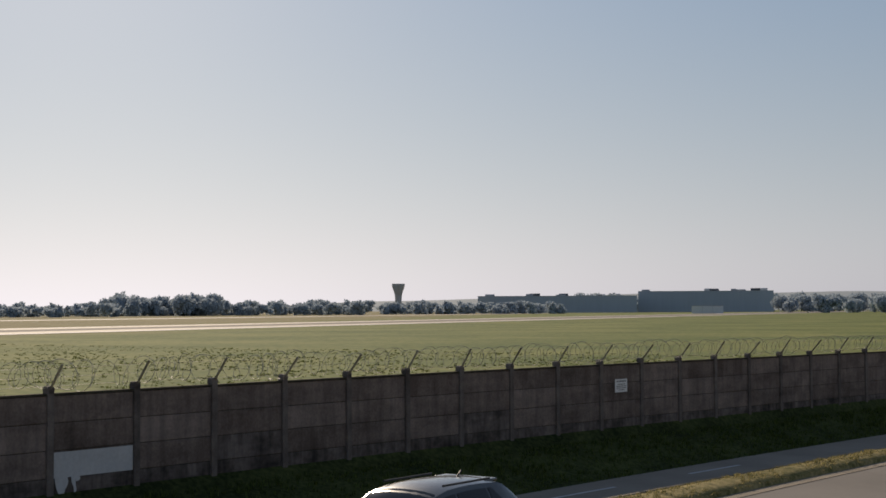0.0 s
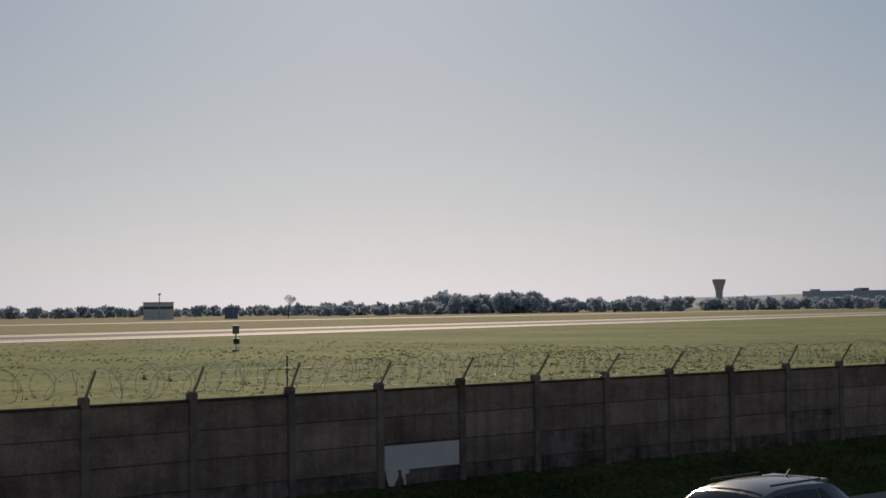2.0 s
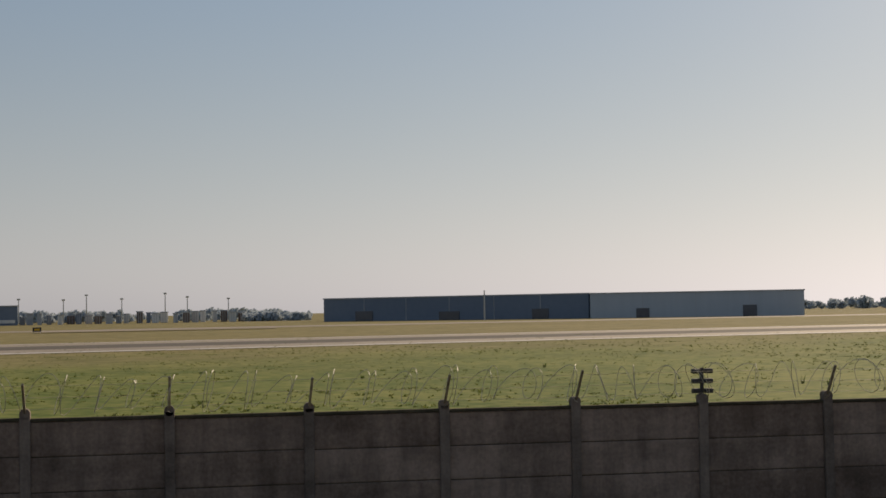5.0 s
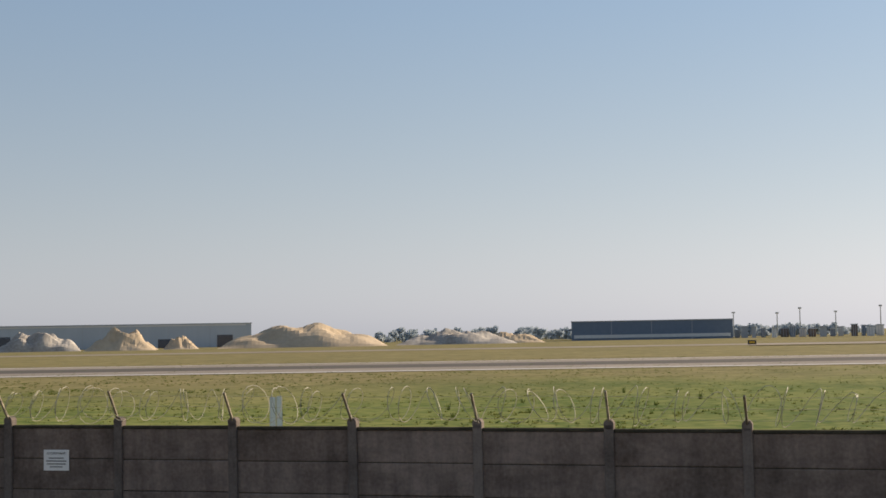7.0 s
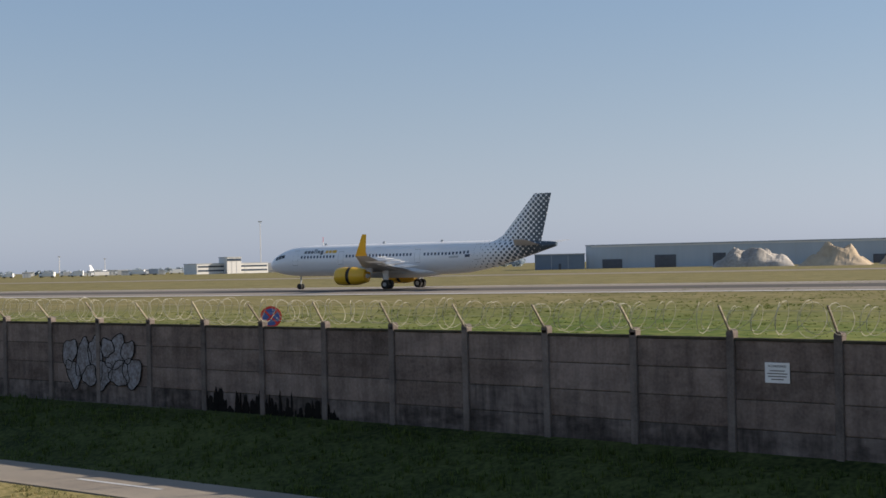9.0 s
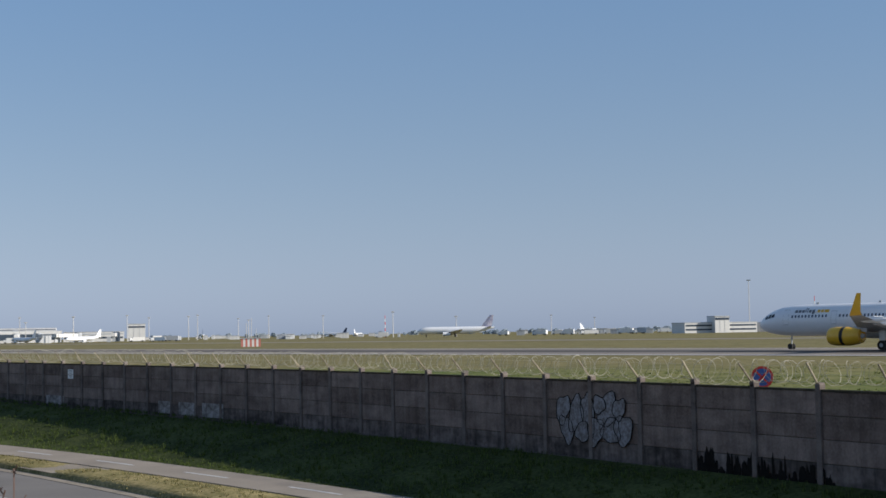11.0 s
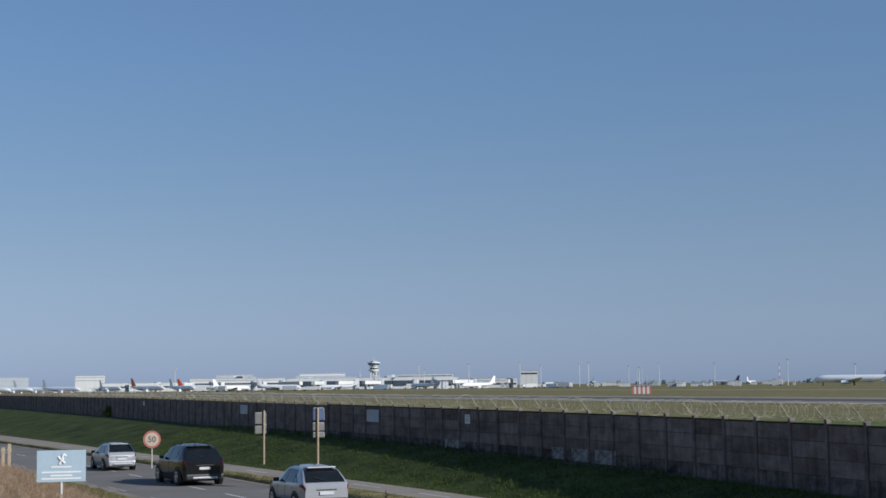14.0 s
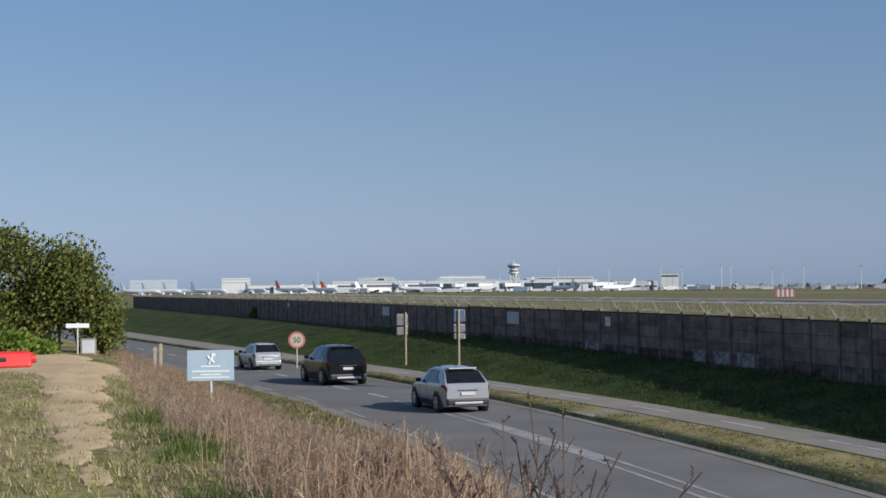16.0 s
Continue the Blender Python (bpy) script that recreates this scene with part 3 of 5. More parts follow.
def words(text, size, material, parent, m, name="lettering", label=""):
    cu = bpy.data.curves.new(name, "FONT")
    cu.body, cu.size, cu.align_x, cu.align_y, cu.extrude = text, size, "CENTER", "CENTER", 0.002
    tmp = bpy.data.objects.new(name, cu)
    me = bpy.data.meshes.new_from_object(tmp)
    bpy.data.objects.remove(tmp)
    me.materials.clear()
    me.materials.append(material)
    ob = new(name, me)
    ob.parent = parent
    ob.matrix_basis = m
    if label:
        ob["label"] = label
    return ob


def notice(x, below, w, h):
    t = thing("notice_sign", wall_pose(x, below, 0.05), "white no-entry notice with dark print fixed on the wall", "sign", "notices on the wall")
    part("plate", box(0, 0, 0, w, 0.012, h, 0.003), M["white"], t)
    for word, dx in (("ACCES", -0.21), ("INTERDIT", 0.15)):
        words(word, w * 0.105, M["black"], t, pose(w * dx, -0.008, h * 0.32, 90, 0, 0))
    for i, k in enumerate((0.6, 0.8, 0.75, 0.5)):
        part("print_line", box(0, -0.008, h * (0.1 - i * 0.14), w * k, 0.004, h * 0.05), M["signback"], t)
    return t


notice(post_x(15.48), 0.6, 0.6, 0.37)
notice(post_x(-9.56), 0.55, 0.46, 0.34)
notice(wall_x(77.82), 0.45, 0.55, 0.42)
notice(wall_x(90.3), 0.45, 0.6, 0.4)

# bubble lettering sprayed over two bays
tag = thing("graffiti", wall_pose(post_x(-18.95), 0.98, 0.05), "faded white bubble graffiti sprayed on the concrete wall", "graffiti")
gr = random.Random(7)


def bubble(cx, cz, rx_, rz_, lean):
    bm = bmesh.new()
    ring = []
    for i in range(22):
        a = 2 * math.pi * i / 22
        k = 1 + 0.12 * math.sin(3 * a + cx * 5) + 0.07 * math.sin(5 * a + cz * 9)
        ring.append((cx + math.cos(a) * rx_ * k + math.sin(a) * rz_ * lean, math.sin(a) * rz_ * k + cz))
    layer = 0.0012 * len(tag.children)
    loft([[(px, y - layer, pz) for px, pz in ring] for y in (0.003, -0.003)], bm)
    part("letter", bm, M["graffiti"], tag)
    ov, of = [], []
    tube([Vector((px, -0.004 - layer, pz)) for px, pz in ring + ring[:2]], 0.012, 4, ov, of)
    raw("outline", ov, of, M["soot"], tag)


for cx, cz, a, b_, l in ((-1.3, 0.25, 0.23, 0.42, 0.25), (-1.15, -0.35, 0.22, 0.4, -0.3), (-0.72, 0.1, 0.24, 0.55, 0.15), (-0.2, 0.15, 0.22, 0.6, -0.12), (0.1, -0.35, 0.26, 0.4, 0.2), (0.62, 0.3, 0.28, 0.5, 0.3), (0.75, -0.3, 0.3, 0.36, 0.1), (1.25, -0.25, 0.28, 0.42, 0.0), (-0.45, -0.4, 0.22, 0.3, 0.1), (0.28, 0.45, 0.2, 0.26, 0.0), (1.1, 0.35, 0.2, 0.3, 0.2)):
    bubble(cx, cz * 0.85, a * 1.3, b_ * 0.9, l)

# black mould streaks near the foot of the wall
mould = thing("mould_stain", wall_pose(post_x(-15.95), 1.75, 0.046), "black mould and burn streaks at the wall's foot", "stain")
for i in range(120):
    w, h = gr.uniform(0.018, 0.095), gr.uniform(0.05, 0.26) * gr.choice((0.4, 0.9, 1.6))
    bm = bmesh.new()
    cx, cz = gr.uniform(-2.2, 2.3), -0.24 + gr.uniform(-0.12, 0.3) * (0.4 + h)
    ring = [(cx + math.cos(q) * w * (1 + 0.5 * noise.noise((math.cos(q) * 2 + cx * 7, math.sin(q) * 2, 1)) + 0.2 * gr.random()), cz + math.sin(q) * h * (1 + 0.5 * noise.noise((math.cos(q) * 2, math.sin(q) * 2 + cx * 7, 4)))) for q in [2 * math.pi * j / 20 for j in range(20)]]
    loft([[(px, y, pz) for px, pz in ring] for y in (0.002, -0.002 - i * 0.00008)], bm)
    part("streak", bm, M["soot"], mould)


# ---- road markings ----
def dash(x0, x1, off, w, z, parent, name="dash", paint="roadpaint"):
    xs = xs_between(x0, x1, 1.5)
    strip(name, xs, lambda x: lane(x, off(x) - w / 2, z), lambda x: lane(x, off(x) + w / 2, z), M[paint], parent)


for x0 in range(-110, 40, 6):
    dash(x0, x0 + 2.6, lambda x: (path_far(x) + path_near(x)) / 2, 0.11, 0.136, pavement, paint="palepaint")
mid_off = lambda x: (road_far(x) + road_near(x)) / 2 + 0.35
dash(-56, 40, lambda x: mid_off(x) - 0.22, 0.13, 0.006, road, "centre_line")
dash(-50, 40, lambda x: mid_off(x) + 0.25, 0.13, 0.006, road, "centre_line")
for x0 in range(-150, -56, 5):
    dash(x0, x0 + 2.4, mid_off, 0.14, 0.006, road, paint="palepaint")
for x0 in range(-150, 40, 7):
    dash(x0, x0 + 3.2, lambda x: road_near(x) + 0.95, 0.13, 0.009, road)
dash(-46, -36, lambda x: mid_off(x) + 0.02, 0.3, 0.004, road, "hatching")
gutter = strip("gutter_strip", [x for x in XS if -120 <= x <= 60], lambda x: lane(x, road_far(x) - 0.02, 0.012), lambda x: lane(x, road_far(x) - 0.42, 0.012), M["gritty"], road)
gutter2 = strip("gutter_strip", [x for x in XS if -120 <= x <= 60], lambda x: lane(x, road_near(x) + 0.02, 0.012), lambda x: lane(x, road_near(x) + 0.3, 0.012), M["gritty"], road)


# ---- aircraft ----
def ring_of(x, zc, ry, rz, n=28):
    return [(x, math.sin(2 * math.pi * i / n) * ry, zc + math.cos(2 * math.pi * i / n) * rz) for i in range(n)]


def foil(x0, x1, y, z, thick, n=6):
    """A wing section from leading edge x0 back to x1, at span y and height z."""
    up, down = [], []
    for i in range(n + 1):
        t = i / n
        h = thick * (math.sqrt(t) * 1.9 - t * 1.9 + 0.04 * (1 - t))
        up.append((x0 + (x1 - x0) * t, y, z + h * 0.62))
        down.append((x0 + (x1 - x0) * t, y, z - h * 0.38))
    return up + down[-2:0:-1]


FUSE = [(22.0, 3.28, 0.06, 0.06), (21.75, 3.3, 0.42, 0.42), (21.2, 3.36, 0.82, 0.86), (20.3, 3.48, 1.22, 1.28), (19.2, 3.6, 1.55, 1.62), (17.8, 3.72, 1.82, 1.88), (16.2, 3.78, 1.95, 2.03),
        (14, 3.8, 1.975, 2.07), (9, 3.8, 1.975, 2.07), (3, 3.8, 1.975, 2.07), (-3, 3.8, 1.975, 2.07), (-8, 3.8, 1.975, 2.07), (-10, 3.86, 1.95, 2.0), (-12.5, 4.04, 1.78, 1.8), (-15, 4.3, 1.5, 1.5),
        (-17.5, 4.6, 1.15, 1.14), (-19.8, 4.88, 0.78, 0.76), (-21.5, 5.08, 0.48, 0.46), (-22.5, 5.16, 0.26, 0.26)]


def body_half(x):
    for (xa, za, ya, ra), (xb, zb, yb, rb) in zip(FUSE, FUSE[1:]):
        if xa >= x >= xb:
            t = (xa - x) / (xa - xb)
            return za + (zb - za) * t, ya + (yb - ya) * t, ra + (rb - ra) * t
    return 3.8, 1.97, 2.07


def on_body(x, dz, side, out=0.004):
    zc, ry, rz = body_half(x)
    k = max(-0.99, min(0.99, dz / rz))
    return side * (ry * math.sqrt(1 - k * k) + out), zc + dz


def skin_patch(x0, x1, z0, z1, side, out=0.006):
    """A thin plate that follows the fuselage, between two heights above the axis."""
    rings = []
    for x in (x0, (x0 + x1) / 2, x1):
        row = []
        for o in (out, -0.03):
            zs = [z0 + (z1 - z0) * i / 3 for i in range(4)]
            for z in (zs if o > 0 else zs[::-1]):
                y, zz = on_body(x, z, side, o)
                row.append((x, y, zz))
        rings.append(row)
    return loft(rings)


def airliner(m, label):
    """A narrow-body twin jet with winglets, standing on its gear; x forward, z up from the ground."""
    a = thing("airliner", m, label, "aircraft")
    rings = [ring_of(*s) for s in FUSE]
    fus = part("fuselage", loft(rings[:13]), M["airwhite"], a, smooth=True)
    part("tail_cone", loft(rings[12:]), M["airdots"], a, "white tail section with dark growing dots", smooth=True)
    part("belly_fairing", loft([[(x, y * k, 1.95 + (z - 1.95) * k) for x, y, z in ring_of(x, 2.2, 1.75, 0.85, 20)] for x, k in ((7.5, 0.2), (6.5, 0.75), (4, 1), (-2.5, 1), (-5, 0.7), (-6.5, 0.15))]), M["airwhite"], a, smooth=True)
    for side in (1, -1):
        # cockpit glazing
        for x0, x1, z0, z1 in ((19.75, 20.35, 0.5, 0.95), (19.05, 19.65, 0.55, 1.08), (18.4, 18.95, 0.6, 1.02)):
            part("cockpit_window", skin_patch(x0, x1, z0, z1, side, 0.012), M["glass"], fus)
        # doors outlined by a frame
        for x in (16.3, 8.7, -3.4, -12.2):
            w, h = (0.84, 1.85) if x in (16.3, -12.2) else (0.76, 1.55)
            d = part("door", skin_patch(x - w / 2, x + w / 2, -0.45, h - 0.45, side, 0.012), M["airwhite"], fus)
            for e0, e1, f0, f1 in ((x - w / 2 - 0.05, x - w / 2, -0.5, h - 0.4), (x + w / 2, x + w / 2 + 0.05, -0.5, h - 0.4), (x - w / 2, x + w / 2, -0.55, -0.47), (x - w / 2, x + w / 2, h - 0.45, h - 0.38)):
                part("door_edge", skin_patch(e0, e1, f0, f1, side, 0.014), M["airgrey"], d)
        # cabin windows
        x = 15.2
        while x > -11.4:
            if all(abs(x - dx) > 0.75 for dx in (8.7, -3.4)):
                part("cabin_window", skin_patch(x - 0.13, x + 0.13, 0.36, 0.7, side, 0.012), M["bluecab"], fus)
            x -= 0.533
        # bars that stand for the lettering, dark then yellow, with two tall strokes
        bx = 14.9
        for i, (w, lo, hi, key) in enumerate([(0.42, 1.0, 1.36, "airtext")] * 3 + [(0.14, 1.0, 1.6, "airtext"), (0.14, 1.0, 1.55, "airtext"), (0.42, 1.0, 1.36, "airtext"), (0.42, 0.82, 1.36, "airtext"), (0.14, 1.0, 1.1, "yellow"), (0.42, 1.0, 1.36, "yellow"), (0.42, 1.0, 1.36, "yellow"), (0.7, 1.0, 1.36, "yellow")]):
            part("livery_bar", skin_patch(bx - w, bx, lo, hi, side, 0.012), M[key], fus)
            bx -= w + 0.13
        part("registration_bar", skin_patch(-9.6, -8.2, -0.05, 0.18, side, 0.012), M["airgrey"], fus)
        part("flag_bar", skin_patch(-11.2, -10.5, -0.1, 0.26, side, 0.012), M["navy"], fus)
        # wing with fairings, flaps and a swept-up winglet
        wing = part("wing", loft([foil(5.9, -2.3, side * 1.7, 2.35, 0.95), foil(2.2, -2.5, side * 6.2, 2.85, 0.6), foil(-4.2, -5.9, side * 16.6, 4.2, 0.22)]), M["airgrey"], a, smooth=True)
        part("winglet", loft([foil(-4.2, -5.9, side * 16.6, 4.2, 0.2), foil(-4.8, -6.1, side * 17.1, 4.7, 0.16), foil(-5.9, -6.5, side * 17.5, 6.7, 0.07)]), M["yellow"], a, "yellow swept-up winglet", smooth=True)
        for yy in (3.9, 8.2, 12.0):
            part("flap_fairing", loft([[(xx - 1.2 - yy * 0.16, side * yy + py * k, 2.5 + yy * 0.09 + pz * k) for _, py, pz in ring_of(0, 0, 0.2, 0.26, 10)] for xx, k in ((0.8, 0.1), (0.2, 0.9), (-1.6, 1), (-2.9, 0.15))]), M["airwhite"], wing, smooth=True)
        part("flap", loft([foil(-2.2, -3.5, side * 2.2, 2.05, 0.2), foil(-2.6, -3.7, side * 6.2, 2.45, 0.18), foil(-3.8, -4.6, side * 11.5, 3.15, 0.14)]), M["airwhite"], wing, "lowered white landing flap", smooth=True)
        for i in range(4):
            y0 = 4.0 + i * 2.0
            part("spoiler", box(-1.9 - y0 * 0.13, side * y0, 3.05 + y0 * 0.1, 0.75, 1.85, 0.04, m=None), M["airwhite"], wing, "raised white spoiler")
        # engine: yellow cowl, slid-back reverser sleeve with its dark gap, and core
        eng = part("engine", loft([[(x, side * 5.75 + math.sin(q) * r, 1.72 + math.cos(q) * r) for q in [2 * math.pi * i / 26 for i in range(26)]] for x, r in ((6.1, 0.86), (6.35, 0.98), (6.2, 1.08), (5.4, 1.17), (4.4, 1.19))], caps=False), M["yellow"], a, "yellow engine nacelle with its reverser open", smooth=True)
        part("reverser_gap", rod((4.45, side * 5.75, 1.72), (3.9, side * 5.75, 1.72), 1.08, n=26), M["black"], eng)
        part("sleeve", loft([[(x, side * 5.75 + math.sin(q) * r, 1.72 + math.cos(q) * r) for q in [2 * math.pi * i / 26 for i in range(26)]] for x, r in ((3.9, 1.19), (2.9, 1.1), (1.8, 0.84))]), M["yellow"], eng, smooth=True)
        part("fan", disc((5.6, side * 5.75, 1.72), (1, 0, 0), 0.96, 0.1, 26), M["black"], eng)
        part("exhaust_cone", rod((2.3, side * 5.75, 1.72), (1.4, side * 5.75, 1.75), 0.5, 0.2, 16), M["airgrey"], eng, smooth=True)
        part("pylon", loft([[(5.6, side * 5.75 + s, z) for s, z in ((-0.15, 2.8), (0.15, 2.8), (0.15, 2.85), (-0.15, 2.85))], [(1.0, side * 5.75 + s, z) for s, z in ((-0.2, 2.2), (0.2, 2.2), (0.2, 2.95), (-0.2, 2.95))]]), M["airgrey"], a)
        part("tailplane", loft([foil(-16.9, -20.6, side * 0.6, 5.1, 0.36), foil(-19.9, -21.4, side * 6.2, 5.75, 0.14)]), M["airgrey"], a, smooth=True)
        # main gear
        leg = part("main_gear", rod((0.0, side * 3.8, 0.6), (0.1, side * 3.7, 2.5), 0.13), M["airgrey"], a)
        part("gear_door", box(0.1, side * 4.05, 1.75, 0.9, 0.05, 1.2, 0.02), M["airwhite"], leg)
        for dy in (-0.46, 0.46):
            t = part("wheel", disc((0, side * 3.8 + dy, 0.58), (0, 1, 0), 0.58, 0.4, 24), M["rubbertyre"], leg)
            part("hub", disc((0, side * 3.8 + dy, 0.58), (0, 1, 0), 0.26, 0.42, 16), M["airgrey"], t)
    part("fin", loft([[(x, y * s, z) for x, y in ((x0, 0), (x0 - (x0 - x1) * 0.3, w), (x1, 0.02), (x1, -0.02), (x0 - (x0 - x1) * 0.3, -w))] for x0, x1, z, w, s in ((-12.9, -20.3, 5.3, 0.3, 1), (-15.0, -20.6, 6.4, 0.27, 1), (-19.6, -21.9, 11.45, 0.1, 1))]), M["airdots"], a, "tall fin with dark dots merging to solid")
    nose = part("nose_gear", rod((16.9, 0, 0.4), (16.75, 0, 2.2), 0.09), M["airgrey"], a)
    for dy in (-0.26, 0.26):
        part("wheel", disc((16.9, dy, 0.39), (0, 1, 0), 0.39, 0.22, 20), M["rubbertyre"], nose)
    part("landing_lamp", disc((16.95, 0, 1.5), (1, 0, 0), 0.11, 0.08, 12), M["white"], nose)
    for x in (12.5, 3.0, -6.0):
        part("antenna", box(x, 0, 5.98, 0.4, 0.04, 0.32, 0.01), M["airgrey"], fus)
    return a


hero = airliner(Matrix.Translation(at(46.15, 190.0, FIELD_Z + 0.19)) @ pose(0, 0, 0, 0, 0, 192.4), "white airliner with yellow engines and dotted tail on the runway")


def far_jet(bearing, far, heading, size, tail, label):
    """A parked jet seen small across the airfield."""
    j = thing("parked_airliner", Matrix.Translation(at(bearing, far)) @ pose(0, 0, 0, 0, 0, heading) @ Matrix.Scale(size * 0.75, 4), label, "aircraft", "airliners parked far across the field")
    part("fuselage", loft([ring_of(*s, 14) for s in FUSE]), M["airwhite"], j, smooth=True)
    part("fin", loft([[(x, y, z) for x, y in ((x0, 0), ((x0 + x1) / 2, w), (x1, 0), ((x0 + x1) / 2, -w))] for x0, x1, z, w in ((-14.5, -20.8, 5.3, 0.3), (-19.9, -22.2, 12.2, 0.1))]), M[tail], j)
    for side in (1, -1):
        part("wing", loft([foil(5.9, -2.3, side * 1.7, 2.35, 0.95), foil(-4.2, -5.9, side * 16.6, 4.2, 0.22)]), M["airgrey"], j, smooth=True)
        part("engine", rod((6.5, side * 5.75, 1.7), (2.4, side * 5.75, 1.7), 1.15, 0.85, 14), M["airwhite"], j, smooth=True)
        part("tailplane", loft([foil(-16.9, -20.6, side * 0.6, 5.1, 0.36), foil(-19.9, -21.4, side * 6.2, 5.7, 0.14)]), M["airgrey"], j, smooth=True)
        part("main_gear", rod((0, side * 3.8, 0), (0, side * 3.8, 2.4), 0.35), M["black"], j)
    part("nose_gear", rod((16.9, 0, 0), (16.9, 0, 2.0), 0.3), M["black"], j)
    return j


far_jet(63.1, 880, 180 + 58, 1.4, "stripe", "white airliner with striped tail parked across the field")
for b0, far, head, size, tail in ((96.0, 900, 60, 0.9, "airwhite"), (95.2, 920, 60, 0.9, "airwhite"), (94.4, 930, 60, 0.9, "airwhite"), (93.4, 900, 50, 0.9, "airwhite"), (90.2, 900, 40, 0.95, "orange"), (88.3, 950, 60, 0.9, "orange"),
                                  (87.0, 940, 120, 0.85, "airwhite"), (85.2, 950, 70, 0.9, "airwhite"), (82.9, 960, 260, 0.8, "airwhite"), (79.6, 980, 200, 0.9, "airwhite"), (77.4, 950, 300, 0.9, "airwhite"),
                                  (72.9, 1300, 160, 1.0, "navy"), (67.9, 1350, 220, 0.9, "navy"), (66.9, 1380, 140, 0.8, "airwhite"), (57.7, 1200, 100, 0.9, "airwhite"), (88.9, 900, 30, 0.9, "airwhite"), (91.6, 1000, 30, 0.9, "airwhite")):
    far_jet(b0, far, head, size, tail, "white airliner parked by the terminal far across the field")


# ---- far buildings ----
def hall(name, b0, b1, far, high, deep, wall_mat, label, category="building", bands=(), ports=0, group="", turn=0.0, wide=0.0):
    """A long flat-roofed building seen face on, from bearing b0 down to b1."""
    mid, wide = (b0 + b1) / 2, wide or 2 * far * math.tan(radians(abs(b0 - b1) / 2))
    h = thing(name, facing(mid, far, FIELD_Z, turn), label, category, group)
    part("wall", box(0, deep / 2, high / 2, wide, deep, high, 0.05), wall_mat, h)
    part("roof", box(0, deep / 2, high + 0.15, wide + 0.5, deep + 0.5, 0.35, 0.05), M["greyroof"], h)
    for z, t, key in bands:
        part("window_band", box(0, -0.06, z, wide * 0.97, 0.12, t), M[key], h)
    r = random.Random(int(far + b0 * 7))
    for i in range(ports):
        w, t = wide * r.uniform(0.03, 0.08), high * r.uniform(0.3, 0.6)
        part("door", box(-wide / 2 + wide * (i + 0.5) / ports, -0.1, t / 2, w, 0.2, t), M["darkglass"], h)
    if wide > 70 and far > 1000:
        # plant and stair heads on the long roofs
        for _ in range(int(wide / 14)):
            w, t = r.uniform(2, 9), r.uniform(0.7, 2.4)
            part("roof_unit", box(r.uniform(-0.48, 0.48) * wide, r.uniform(2, deep * 0.5), high + 0.33 + t / 2, w, 4, t, 0.05), M[r.choice(("palewall", "greyroof", "greyroof", "darkglass"))], h)
    n = max(3, int(wide / 14))
    for i in range(1, min(n, 14)):
        part("panel_joint", box(-wide / 2 + wide * i / min(n, 14), -0.05, high / 2, 0.16, 0.1, high), M["greyroof"], h)
    return h


hall("hangar", -16.1, -24.25, 420, 7.0, 40, M["cladding"], "long blue-grey clad warehouse beyond the runway", ports=2)
hall("hangar_annex", -5.2, -15.98, 445, 7.1, 40, M["cladding2"], "long dark-blue wing of the warehouse beyond the runway", ports=3, turn=-29.5, wide=92.5)
hall("warehouse", 12.1, 5.9, 545, 6.9, 40, M["cladding2"], "low dark-blue warehouse beyond the field", bands=((1.4, 1.2, "palewall"),))
hall("depot", 39.0, 24.6, 545, 8.6, 50, M["cladding"], "blue-grey industrial hall with pale roof edge", ports=7, bands=((8.2, 0.5, "palewall"),))
hall("depot_annex", 41.0, 39.05, 540, 5.5, 40, M["cladding2"], "low dark-blue end of the industrial hall", ports=1)
hall("office_block", 54.3, 51.3, 880, 6.0, 20, M["palewall"], "low white airfield office with dark window bands", bands=((2.0, 1.0, "darkglass"), (4.4, 1.0, "darkglass")), turn=24)
hall("office_tower", 53.05, 52.45, 875, 9.6, 12, M["palewall"], "white look-out storey on the airfield office", bands=((8.2, 1.4, "darkglass"),), turn=24)
hall("low_shed", 51.2, 48.3, 900, 5.6, 20, M["palewall"], "long low white shed", bands=((2.4, 0.9, "darkglass"),), turn=24)
hall("low_shed", 48.0, 43.4, 940, 4.4, 20, M["palewall"], "long low pale shed", bands=((2.0, 1.0, "greyroof"),), turn=24)
hall("fire_station", -31.35, -32.5, 600, 6.8, 14, M["palewall"], "small pale airfield building with flat roof", bands=((4.8, 1.0, "darkglass"),))
hall("dark_shed", -34.45, -34.95, 600, 4.6, 8, M["cladding2"], "small dark shed by the treeline")
hall("far_warehouse", -56.8, -63.0, 1200, 13.5, 60, M["cladding"], "very long grey-blue warehouse on the skyline")
hall("far_warehouse", -63.05, -68.2, 1250, 17.5, 60, M["cladding"], "taller grey-blue warehouse on the skyline")
hall("white_tents", -65.1, -66.3, 900, 4.6, 14, M["white"], "bright white flat-roofed stand at the field's edge")
